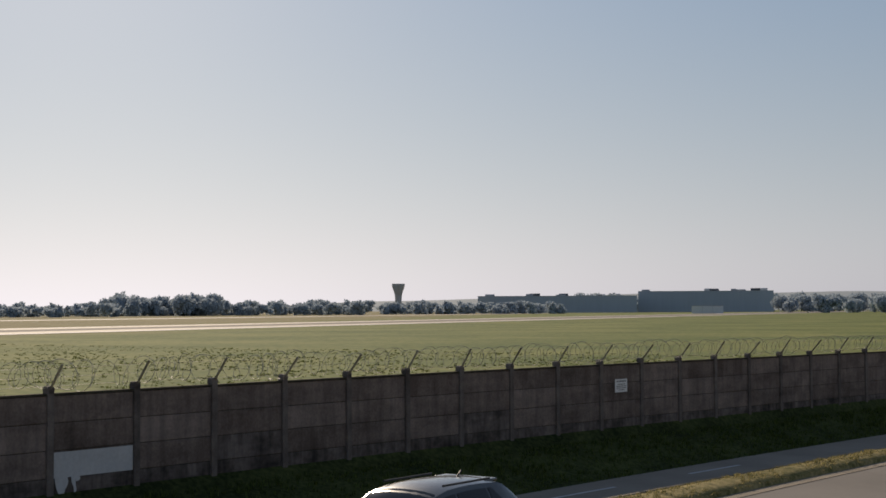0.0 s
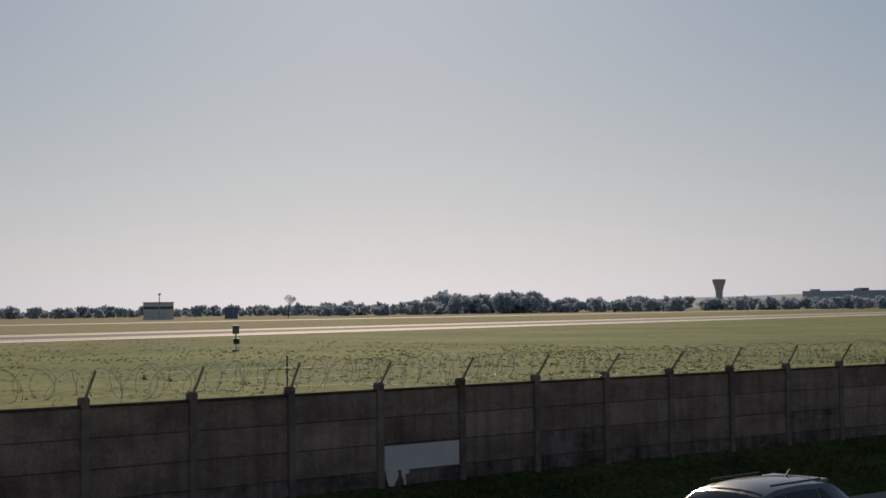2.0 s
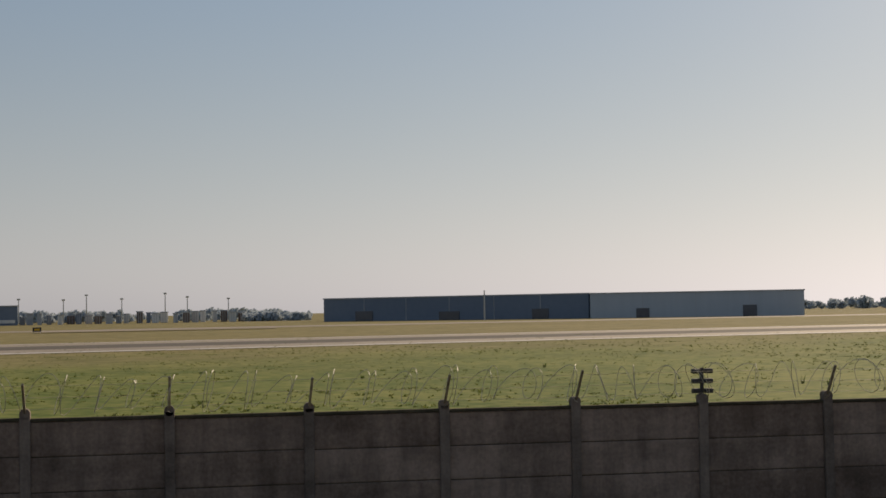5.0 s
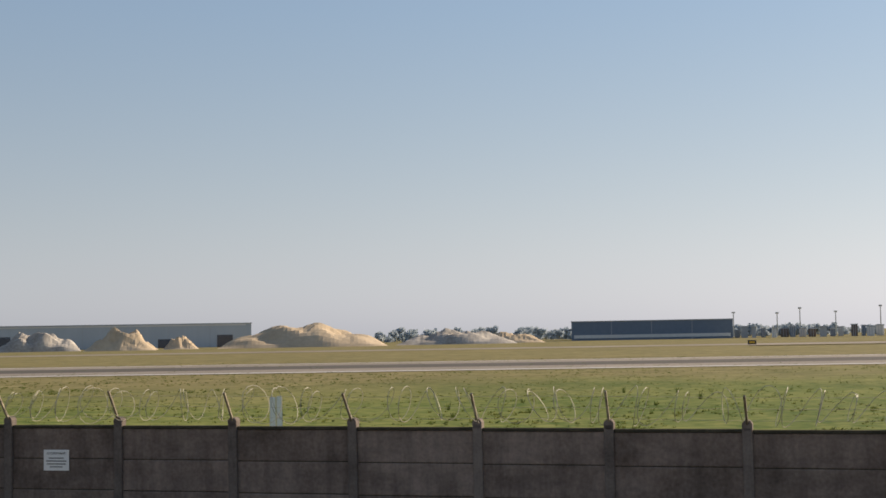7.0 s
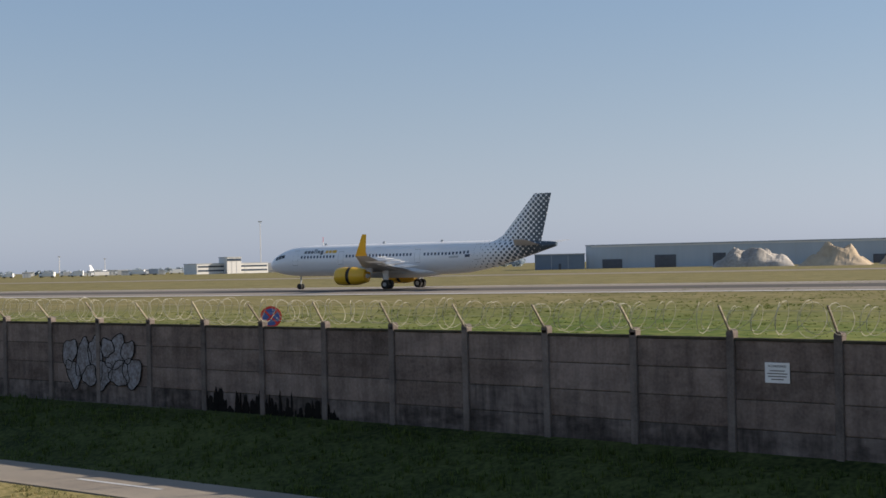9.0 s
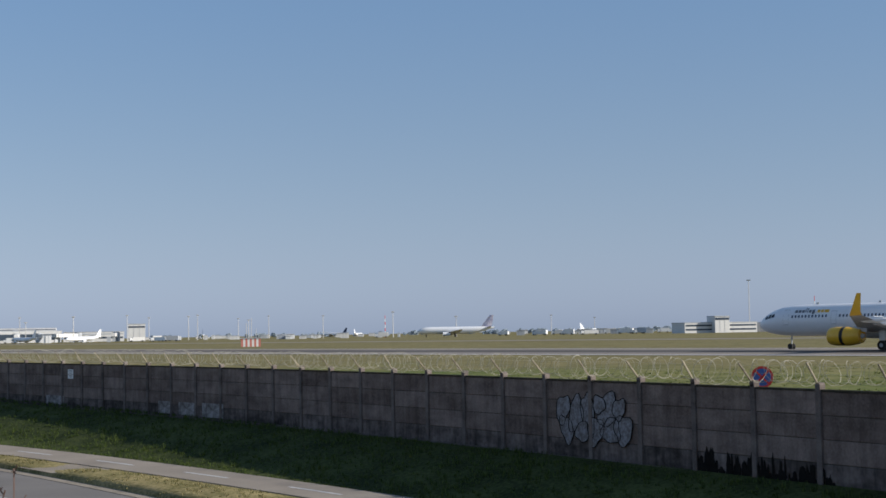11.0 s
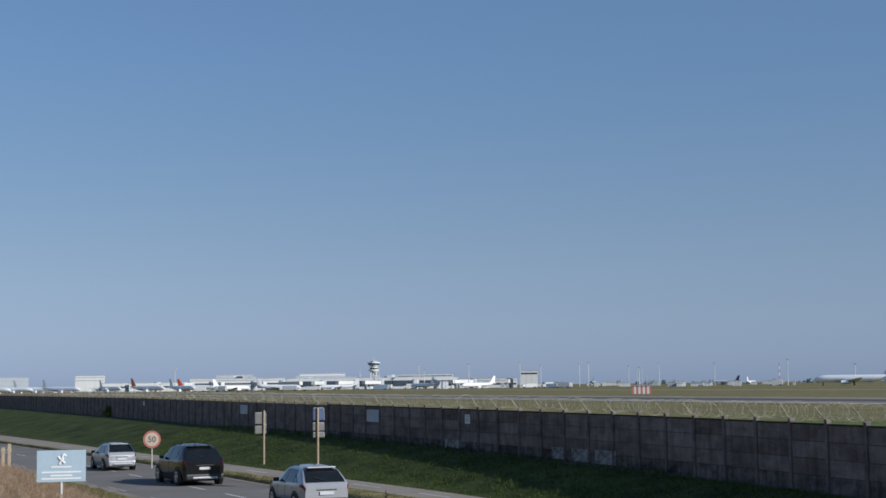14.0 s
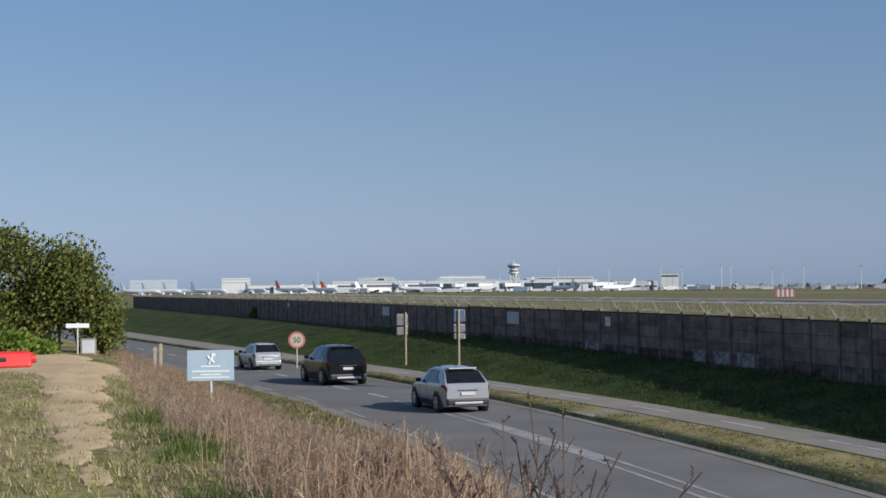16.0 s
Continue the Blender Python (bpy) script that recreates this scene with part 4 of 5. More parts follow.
# terminal
hall("terminal", 84.9, 78.2, 1150, 8.6, 60, M["palewall"], "long airport terminal with dark glass and white roof", bands=((4.2, 4.6, "darkglass"), (8.2, 0.7, "white")))
hall("terminal_wing", 78.15, 75.9, 1150, 7.4, 50, M["palewall"], "pale terminal wing with window bands", bands=((3.0, 1.4, "darkglass"), (5.8, 0.8, "greyroof")))
hall("terminal_wing", 88.6, 84.95, 1200, 9.4, 60, M["palewall"], "stepped grey and white terminal wing", bands=((2.4, 1.6, "darkglass"), (5.2, 1.2, "darkglass"), (8.0, 0.8, "greyroof")))
hall("terminal_wing", 92.0, 88.65, 1150, 6.5, 40, M["palewall"], "white low terminal wing with many windows", bands=((3.4, 1.2, "darkglass"),))
hall("roof_block", 84.4, 82.6, 1180, 13.0, 30, M["greyroof"], "grey plant storey on the terminal roof", bands=((11.5, 0.8, "white"),))
hall("roof_block", 87.6, 86.2, 1230, 12.6, 20, M["greyroof"], "grey upper storey above the terminal")
hall("roof_block", 80.6, 78.4, 1190, 11.2, 20, M["palewall"], "pale upper storey above the terminal", bands=((10.0, 0.7, "darkglass"),))
hall("hotel_block", 92.9, 91.8, 1300, 13.5, 20, M["palewall"], "white office block beyond the terminal", bands=((9.5, 1.0, "greyroof"), (12, 1.0, "greyroof")))
hall("hotel_block", 96.4, 94.6, 1500, 14.0, 20, M["greyroof"], "blue-grey scaffolded block on the skyline", bands=((8, 1.4, "cladding"), (12, 1.4, "cladding")))
hall("gate_house", 75.75, 75.1, 1100, 12.5, 10, M["palewall"], "small white tower block by the terminal", bands=((10.5, 1.2, "darkglass"),))
fr = random.Random(21)
for i in range(120):
    b0 = fr.choice((fr.uniform(54.6, 61), fr.uniform(65, 75), fr.uniform(76, 97)))
    w = fr.uniform(0.08, 0.45)
    hall("service_shed", b0 + w, b0, fr.uniform(980, 1500), fr.uniform(1.8, 3.6) if b0 < 75 else fr.uniform(2.6, 6.0), 10, M[fr.choice(("palewall", "palewall", "greyroof", "white"))], "small pale service building far across the airfield", group="service buildings on the far apron")
for i in range(26):
    b0 = -2.6 + i * 0.36 + fr.uniform(-0.08, 0.08)
    hall("parked_trailer", b0 + fr.uniform(0.15, 0.3), b0, 560 + fr.uniform(-15, 15), fr.uniform(2.6, 4.2), 8, M[fr.choice(("palewall", "greyroof", "cladding2", "white", "concrete"))], "box trailer parked at the field's far edge", "trailer", group="trailers at the far edge")



def apron_vehicle(bearing, far, paint):
    """A service truck: box body, cab and wheels."""
    v = thing("service_truck", facing(bearing, far, FIELD_Z, fr.uniform(-30, 30)), "small service truck parked on the far apron", "truck", "trucks on the far apron")
    long, tall = fr.uniform(5, 9), fr.uniform(2.0, 3.2)
    part("body", box(0.8, 0, 0.7 + tall / 2, long, 2.4, tall, 0.1), M[paint], v)
    part("cab", box(-long / 2 - 0.3, 0, 1.5, 2.0, 2.3, 1.8, 0.3), M["white"], v)
    part("cab_window", box(-long / 2 - 1.32, 0, 1.9, 0.06, 1.9, 0.7), M["glass"], v)
    for dx in (-long / 2, long / 2 - 0.6):
        for dy in (-1.1, 1.1):
            part("wheel", disc((dx, dy, 0.5), (0, 1, 0), 0.5, 0.3, 12), M["rubbertyre"], v)


for i in range(34):
    apron_vehicle(fr.choice((fr.uniform(54.5, 62), fr.uniform(64, 75), fr.uniform(75, 96), fr.uniform(75, 96))), fr.uniform(880, 1080), fr.choice(("white", "palewall", "greyroof", "palewall", "cladding2")))
for i in range(12):
    jb = thing("jet_bridge", facing(76.5 + i * 1.2 + fr.uniform(-0.3, 0.3), 1105, FIELD_Z, fr.uniform(-40, 40)), "pale boarding bridge standing out from the terminal", "boarding bridge", "boarding bridges at the terminal")
    part("tunnel", box(0, 0, 5.0, 3.0, 24, 2.6, 0.15), M["palewall"], jb)
    part("rotunda", rod((0, 12, 0), (0, 12, 7.0), 2.6, n=14), M["greyroof"], jb)
    part("drive_leg", box(0, -9, 1.9, 2.2, 0.8, 3.8, 0.1), M["greyroof"], jb)

# control tower
tower = thing("control_tower", facing(81.5, 2000), "white airport control tower with glazed cab", "control tower")
part("shaft", loft([[(math.cos(q) * r, math.sin(q) * r, z) for q in [2 * math.pi * i / 20 for i in range(20)]] for z, r in ((0, 3.4), (24, 3.0), (30, 4.2))]), M["palewall"], tower)
for z, r, t, key in ((21.5, 5.6, 1.2, "white"), (23.2, 7.4, 1.6, "white"), (25.2, 5.2, 2.4, "darkglass"), (27.0, 5.8, 1.2, "white"), (29.6, 6.4, 1.2, "white"), (31.4, 7.8, 2.4, "darkglass"), (33.2, 8.8, 1.2, "white"), (34.6, 4.4, 1.6, "greyroof")):
    part("gallery", disc((0, 0, z), (0, 0, 1), r, t, 20), M[key], tower)
part("mast", rod((0, 0, 35), (0, 0, 40), 0.6, 0.3), M["steel"], tower)
for q in range(4):
    part("fin", box(5.2 * math.cos(q * 1.57 + 0.78), 5.2 * math.sin(q * 1.57 + 0.78), 11, 1.5, 1.5, 22), M["white"], tower)

# water tower
wt = thing("water_tower", facing(-53.68, 1450), "flared concrete water tower above the trees", "water tower")
part("stem", loft([[(math.cos(q) * r, math.sin(q) * r, z) for q in [2 * math.pi * i / 20 for i in range(20)]] for z, r in ((0, 3.6), (12, 3.2), (18, 3.6))]), M["greyroof"], wt, smooth=True)
part("bowl", loft([[(math.cos(q) * r, math.sin(q) * r, z) for q in [2 * math.pi * i / 24 for i in range(24)]] for z, r in ((17, 3.5), (21, 4.6), (25, 6.0), (27.6, 6.4), (28.6, 6.4))]), M["greyroof"], wt, smooth=True)


def mast(bearing, far, high, label, banded=False, head=1.2):
    t = thing("mast", facing(bearing, far), label, "mast", "masts across the field")
    n = 7
    for i in range(n):
        part("section", rod((0, 0, high * i / n), (0, 0, high * (i + 1) / n), 0.32 - 0.02 * i, n=6), M["red" if banded and i % 2 == 0 else ("white" if banded else "steel")], t)
    if head:
        part("lamp_ring", box(0, 0, high + 0.3, head * 2, head, 0.7, 0.1), M["steel"], t)
    return t


mast(51.72, 900, 31, "tall steel floodlight mast with a lamp ring")
mast(49.28, 900, 21, "red and white banded mast", True, 0)
mast(-11.97, 425, 8.6, "slim pale mast before the dark-blue warehouse", False, 0)
mast(65.85, 1000, 15, "slim red and white banded mast", True, 0)
mast(-31.96, 600, 10, "thin mast on the small airfield building", False, 0.6)
for i in range(18):
    mast(fr.uniform(56, 96), fr.uniform(950, 1300), fr.uniform(12, 20), "thin apron light mast", False, 1.0)
for i in range(7):
    mast(-2 + i * 1.3 + fr.uniform(-0.3, 0.3), 640, fr.uniform(9, 12), "thin lamp mast at the far yard", False, 0.7)

# striped hut with aerials
hut = thing("striped_hut", facing(71.08, 410), "red and white striped airfield hut with aerials", "hut")
for i in range(9):
    part("stripe", box(-2.4 + i * 0.6, 0, 1.15, 0.6, 3.0, 2.3), M["fadedred" if i % 2 == 0 else "palewall"], hut)
part("roof", box(0, 0, 2.38, 6.0, 3.4, 0.2), M["greyroof"], hut)
for dx, h in ((-1.2, 6.5), (0.2, 8.0), (1.5, 5.0)):
    part("aerial", rod((dx, 0, 2.4), (dx, 0, h), 0.07), M["steel"], hut)


# heaps
def heap(bearing, far, wide, deep, high, material, label, seed, pointy=1.0):
    bm = bmesh.new()
    nx, ny = 44, 16
    grid = {}
    for i in range(nx + 1):
        for j in range(ny + 1):
            u, v = i / nx * 2 - 1, j / ny * 2 - 1
            r = max(0, 1 - abs(u) ** 2.2) * max(0, 1 - abs(v) ** 2)
            z = high * r ** pointy * (0.72 + 0.5 * noise.noise((u * 3 + seed, v * 2, seed))) + 0.5 * r * noise.noise((u * 14, v * 9, seed))
            grid[i, j] = bm.verts.new((u * wide / 2, v * deep / 2, max(z, 0) - 0.05))
    for i in range(nx):
        for j in range(ny):
            bm.faces.new((grid[i, j], grid[i + 1, j], grid[i + 1, j + 1], grid[i, j + 1]))
    h = part("heap", bm, material, label="")
    h.name = "sand_heap" if material == M["sand"] else "rubble_heap"
    h.matrix_basis = facing(bearing, far)
    return tagged(h, label, "heap", "heaps beyond the field")


heap(22.6, 470, 54, 26, 9.0, M["sand"], "long heap of pale excavated earth", 3)
heap(27.3, 470, 12, 10, 5.2, M["sand"], "pointed heap of pale sand", 9, 1.5)
heap(29.2, 480, 18, 12, 5.4, M["sand"], "sloping heap of pale sand", 14, 1.3)
heap(16.6, 480, 40, 20, 5.6, M["rubble"], "low grey heap of broken stone", 5)
heap(14.6, 500, 26, 14, 4.2, M["sand"], "low brown earth heap", 8)
heap(32.6, 480, 26, 14, 7.8, M["rubble"], "heap of broken concrete before the hall", 11, 0.8)
heap(29.6, 455, 22, 12, 7.6, M["sand"], "heap of pale sand beside the rubble", 17, 1.2)


# ---- trees ----
def foliage(blobs, count, size, seed, tilt=0.8):
    """Many small leaf clumps scattered through the blobs (centre, radii), as loose triangles and quads."""
    r = random.Random(seed)
    verts, faces = [], []
    total = sum(b[1][0] * b[1][2] for b in blobs)
    for c, rad in blobs:
        for _ in range(max(6, int(count * rad[0] * rad[2] / total))):
            while True:
                p = Vector((r.uniform(-1, 1), r.uniform(-1, 1), r.uniform(-1, 1)))
                if 0.25 < p.length < 1:
                    break
            p *= 0.55 + 0.45 * r.random()
            q = Vector((c[0] + p.x * rad[0], c[1] + p.y * rad[1], c[2] + p.z * rad[2]))
            a = Vector((r.gauss(0, 1), r.gauss(0, 1), r.gauss(0, tilt))).normalized()
            u = a.orthogonal().normalized()
            w = a.cross(u)
            s = size * r.uniform(0.5, 1.3)
            k = len(verts)
            verts += [q + u * s, q + w * s * 0.7, q - u * s, q - w * s * 0.7]
            faces.append((k, k + 1, k + 2, k + 3))
    return verts, faces


tr = random.Random(12)
blobs = []


def tree_row(b0, b1, far, low, high, count, jitter=60):
    for _ in range(count):
        b_, d = tr.uniform(b0, b1), far + tr.uniform(-jitter, jitter)
        h = tr.uniform(low, high)
        p = at(b_, d)
        for _ in range(6):
            w = h * tr.uniform(0.26, 0.5)
            blobs.append(((p.x + tr.uniform(-0.35, 0.35) * h, p.y + tr.uniform(-0.3, 0.3) * h, FIELD_Z + h * tr.uniform(0.16, 0.72)), (w, w, h * tr.uniform(0.2, 0.34))))


tree_row(-24.3, -38, 900, 4, 8, 130)
tree_row(-38, -41.5, 800, 4, 8.5, 40)
tree_row(-41.5, -43, 800, 6, 9, 14)
tree_row(-42.5, -44.6, 880, 9, 14.5, 16)
tree_row(-45, -46.6, 880, 9, 14.5, 14)
tree_row(-44, -53, 900, 6, 10.5, 95)
tree_row(-53, -60, 1000, 5, 10, 70)
tree_row(-60, -74, 1350, 10, 20, 70)
tree_row(-68.5, -74, 1000, 9, 14, 26)
tree_row(-4, 14, 700, 3.5, 6.5, 150)
tree_row(-5.0, -2.6, 560, 2.8, 4.2, 42, 10)
tree_row(10, 20, 700, 4, 7.5, 40)
tree_row(38.8, 50, 1000, 4, 8, 60)
tree_row(54, 62, 1500, 3, 6.5, 60)
tree_row(62, 98, 1700, 3, 6.5, 120)
# upright leaf clumps stay out of the sun, so the hazed tone is even
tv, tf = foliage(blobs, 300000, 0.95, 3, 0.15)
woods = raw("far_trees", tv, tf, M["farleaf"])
tagged(woods, "line of trees along the horizon, haze put into the pale leaf colour", "trees", kind="stuff")

# bare tree that stands clear of the line
bare = thing("bare_tree", facing(-36.9, 640), "bare round-headed tree standing clear of the treeline", "tree")
bv, bf = [], []


def branch(p, d, length, r, depth, rr, verts, faces, sides=4):
    q = p + d * length
    tube([p, p + d * length * 0.5 + Vector((rr.uniform(-1, 1), rr.uniform(-1, 1), 0)) * length * 0.06, q], r, sides, verts, faces)
    if depth == 0:
        return
    for _ in range(3):
        nd = (d + Vector((rr.gauss(0, 0.5), rr.gauss(0, 0.5), rr.gauss(0.12, 0.3)))).normalized()
        branch(q, nd, length * rr.uniform(0.6, 0.82), r * 0.6, depth - 1, rr, verts, faces, sides)


branch(Vector((0, 0, 0)), Vector((0, 0, 1)), 3.4, 0.3, 5, random.Random(2), bv, bf)
raw("trunk", bv, bf, M["bark"], bare)

# distant ridge
ridge = bmesh.new()
rows = []
for i in range(60):
    b_ = -84 + i * 0.75
    h = 18 + 12 * ease(-52, -66, b_) + 3 * noise.noise((i * 0.2, 0, 0))
    lo, hi, back = at(b_, 2300, 0.0), at(b_, 2500, h * ease(-42, -54, b_)), at(b_, 2900, 0)
    rows.append([ridge.verts.new(v) for v in (lo, hi, back)])
for a, b_ in zip(rows, rows[1:]):
    for k in (0, 1):
        ridge.faces.new((a[k], a[k + 1], b_[k + 1], b_[k]))
tagged(part("far_ridge", ridge, M["farleafplain"]), "low wooded ridge on the horizon, haze put into its pale colour", "hill", kind="structure")

# ---- airfield furniture ----
field_device = thing("field_device", facing(-34.88, 121), "grey weather box on a short post in the grass", "instrument")
part("post", rod((0, 0, 0), (0, 0, 1.5), 0.06), M["steel"], field_device)
part("box", box(0, 0, 1.75, 0.55, 0.4, 0.7, 0.04), M["signback"], field_device)
part("lower_box", box(0.05, 0, 0.8, 0.5, 0.3, 0.45, 0.03), M["black"], field_device)
part("foot", box(0, 0, 0.05, 0.6, 0.6, 0.1, 0.02), M["post"], field_device)
guide = thing("taxi_sign", facing(5.2, 285), "low dark taxiway guidance sign", "sign")
part("board", box(0, 0, 0.75, 1.6, 0.3, 0.8, 0.05), M["black"], guide)
part("face", box(0, -0.17, 0.75, 1.0, 0.02, 0.35, 0.0), M["yellow"], guide)
for s in (-0.6, 0.6):
    part("leg", rod((s, 0, 0), (s, 0, 0.4), 0.05), M["steel"], guide)
pad = strip("concrete_pad", xs_between(-27, 20, 6), lambda x: (x, 289 + x * 0.1, FIELD_Z + 0.17), lambda x: (x, 299 + x * 0.1, FIELD_Z + 0.17), M["path"])
tagged(pad, "pale concrete taxi strip in the far grass", "taxiway", kind="structure")
marker = thing("marker_post", facing(23.65, 49), "white twin-blade field marker behind the wall", "marker")
for s in (-0.12, 0.1):
    part("blade", box(s, 0, 0.68, 0.2, 0.05, 1.32 + s * 0.3, 0.04), M["white"], marker)
stop = thing("no_stopping_sign", facing(51.35, 45, FIELD_Z, -3), "round red and blue no-stopping sign behind the wall", "sign")
part("pole", rod((0, 0.04, 0), (0, 0.04, 2.0), 0.03), M["steel"], stop)
face = part("disc", disc((0, 0, 1.78), (0, 1, 0), 0.33, 0.02, 28), M["red"], stop)
part("blue_field", disc((0, -0.013, 1.78), (0, 1, 0), 0.26, 0.012, 28), M["blue"], face)
for q in (45, 135):
    part("bar", box(0, -0.022, 0, 0.52, 0.01, 0.055, m=pose(0, 0, 1.78, 0, q, 0)), M["red"], face)


# ---- roadside signs ----
def post_at(name, x, off, label, category="sign", group=""):
    a = math.degrees(math.atan2(wall_y(x + 1) - wall_y(x - 1), 2))
    return thing(name, Matrix.Translation(lane(x, off, ground_z(x, off) - 0.03)) @ pose(0, 0, 0, 0, 0, a - 88), label, category, group)


s1 = post_at("direction_sign", -77.5, -6.4, "two grey sign backs on a pale post by the path", group="signs along the path")
part("pole", rod((0, 0, 0), (0, 0, 2.85), 0.055), M["wood"], s1)
part("upper_board", box(0.17, -0.06, 2.45, 0.62, 0.03, 0.62, 0.03), M["signback"], s1)
part("lower_board", box(0.17, -0.06, 1.85, 0.62, 0.03, 0.42, 0.03), M["signback"], s1)
part("white_edge", box(-0.13, -0.07, 2.2, 0.035, 0.035, 1.1, 0.01), M["white"], s1)
s2_ = post_at("direction_sign", -61.5, -9.0, "blue sign over two grey boards on a pale post", group="signs along the path")
part("pole", rod((0, 0, 0), (0, 0, 3.2), 0.05), M["wood"], s2_)
part("blue_board", box(-0.05, -0.06, 2.95, 0.5, 0.03, 0.55, 0.04), M["slate"], s2_)
part("middle_board", box(-0.05, -0.06, 2.42, 0.52, 0.03, 0.36, 0.03), M["signback"], s2_)
part("lower_board", box(-0.05, -0.06, 2.08, 0.5, 0.03, 0.24, 0.03), M["signback"], s2_)
for z, h in ((2.95, 0.5), (2.42, 0.34), (2.08, 0.22)):
    part("white_edge", box(-0.3, -0.07, z, 0.035, 0.035, h, 0.01), M["white"], s2_)
lim = post_at("speed_limit_sign", -77.2, -11.6, "round white speed limit sign with a red ring")
lim.matrix_basis = Matrix.Translation((-77.9, 0.0, 0.1)) @ pose(0, 0, 0, 0, 0, 84)
part("pole", rod((0, 0.04, 0), (0, 0.04, 1.9), 0.035), M["steel"], lim)
ring = part("ring", disc((0, 0, 1.5), (0, 1, 0), 0.45, 0.02, 30), M["fadedred"], lim)
part("face", disc((0, -0.014, 1.5), (0, 1, 0), 0.35, 0.012, 30), M["creamsign"], ring)
words("50", 0.42, M["black"], ring, pose(0, -0.024, 1.49, 90, 0, 0), "numerals")
board = thing("dealer_board", facing(93.3, 36, 1.75), "pale blue advertising panel with white emblem on a post", "sign")
part("post", rod((0, 0.04, -0.4), (0, 0.04, 1.0), 0.04), M["steel"], board)
panel_ = part("panel", box(0, 0, 0.72, 1.12, 0.02, 0.74, 0.005), M["palepanel"], board)
em = bmesh.new()
for ax, az, bx, bz, r_ in ((0, 0.85, 0.05, 1.0, 0.035), (0.0, 0.85, -0.08, 0.94, 0.025), (0, 0.86, 0.08, 0.78, 0.025), (0, 0.86, -0.05, 0.76, 0.025), (0.05, 1.0, 0.1, 0.95, 0.025)):
    rod((ax, -0.014, az), (bx, -0.014, bz), r_, n=6, bm=em)
part("emblem", em, M["white"], panel_)
for z, w in ((0.7, 0.46), (0.58, 0.9), (0.5, 0.5), (0.43, 0.9)):
    part("print_line", box(0, -0.013, z, w, 0.006, 0.035), M["white"], panel_)
arrow = thing("arrow_sign", facing(98.3, 48, 2.3), "white arrow sign on a thin post by the sandy clearing", "sign")
part("post", rod((0, 0, 0), (0, 0, 1.0), 0.03), M["steel"], arrow)
part("blade", box(0, -0.04, 0.9, 0.72, 0.02, 0.14, 0.01), M["white"], arrow)
boxes = thing("cable_box", facing(97.9, 49, 2.2), "small weathered white cable cabinet", "cabinet")
part("body", box(0, 0, 0.28, 0.5, 0.35, 0.56, 0.02), M["path"], boxes)
part("door", box(0, -0.18, 0.3, 0.4, 0.02, 0.42, 0.005), M["palepaint"], boxes)
small = thing("small_sign", facing(97.3, 84, 0.48), "small white square sign across the road", "sign")
part("post", rod((0, 0, 0), (0, 0, 1.3), 0.03), M["steel"], small)
part("plate", box(0, -0.04, 1.2, 0.3, 0.02, 0.3, 0.01), M["white"], small)
for db in (0, 0.22):
    wp = thing("wooden_stake", facing(95.2 + db, 46, 1.66), "weathered wooden stake in the dry weeds", "stake", "stakes in the weeds")
    part("stake", box(0, 0, 0.45, 0.1, 0.1, 1.1 - db, 0.015), M["wood"], wp)
    part("cross_cap", box(0, 0, 0.8, 0.13, 0.13, 0.08, 0.01), M["wood"], wp)
bar = thing("road_barrier", facing(101.2, 40, 2.32, 6), "red plastic road barrier lying on the sandy clearing", "barrier")
part("body", loft([[(x, y, z) for y, z in ((-0.3, 0), (0.3, 0), (0.24, 0.16), (0.12, 0.42), (-0.12, 0.42), (-0.24, 0.16))] for x in (-1.2, -1.1, 0.75, 0.85)]), M["red"], bar, smooth=True)
soften(bar.children[0], 0.07)
part("end_plug", rod((0.85, 0, 0.22), (0.98, 0, 0.22), 0.12, n=12), M["red"], bar)
part("slot", box(-0.1, -0.24, 0.22, 0.6, 0.08, 0.1, 0.02), M["black"], bar)


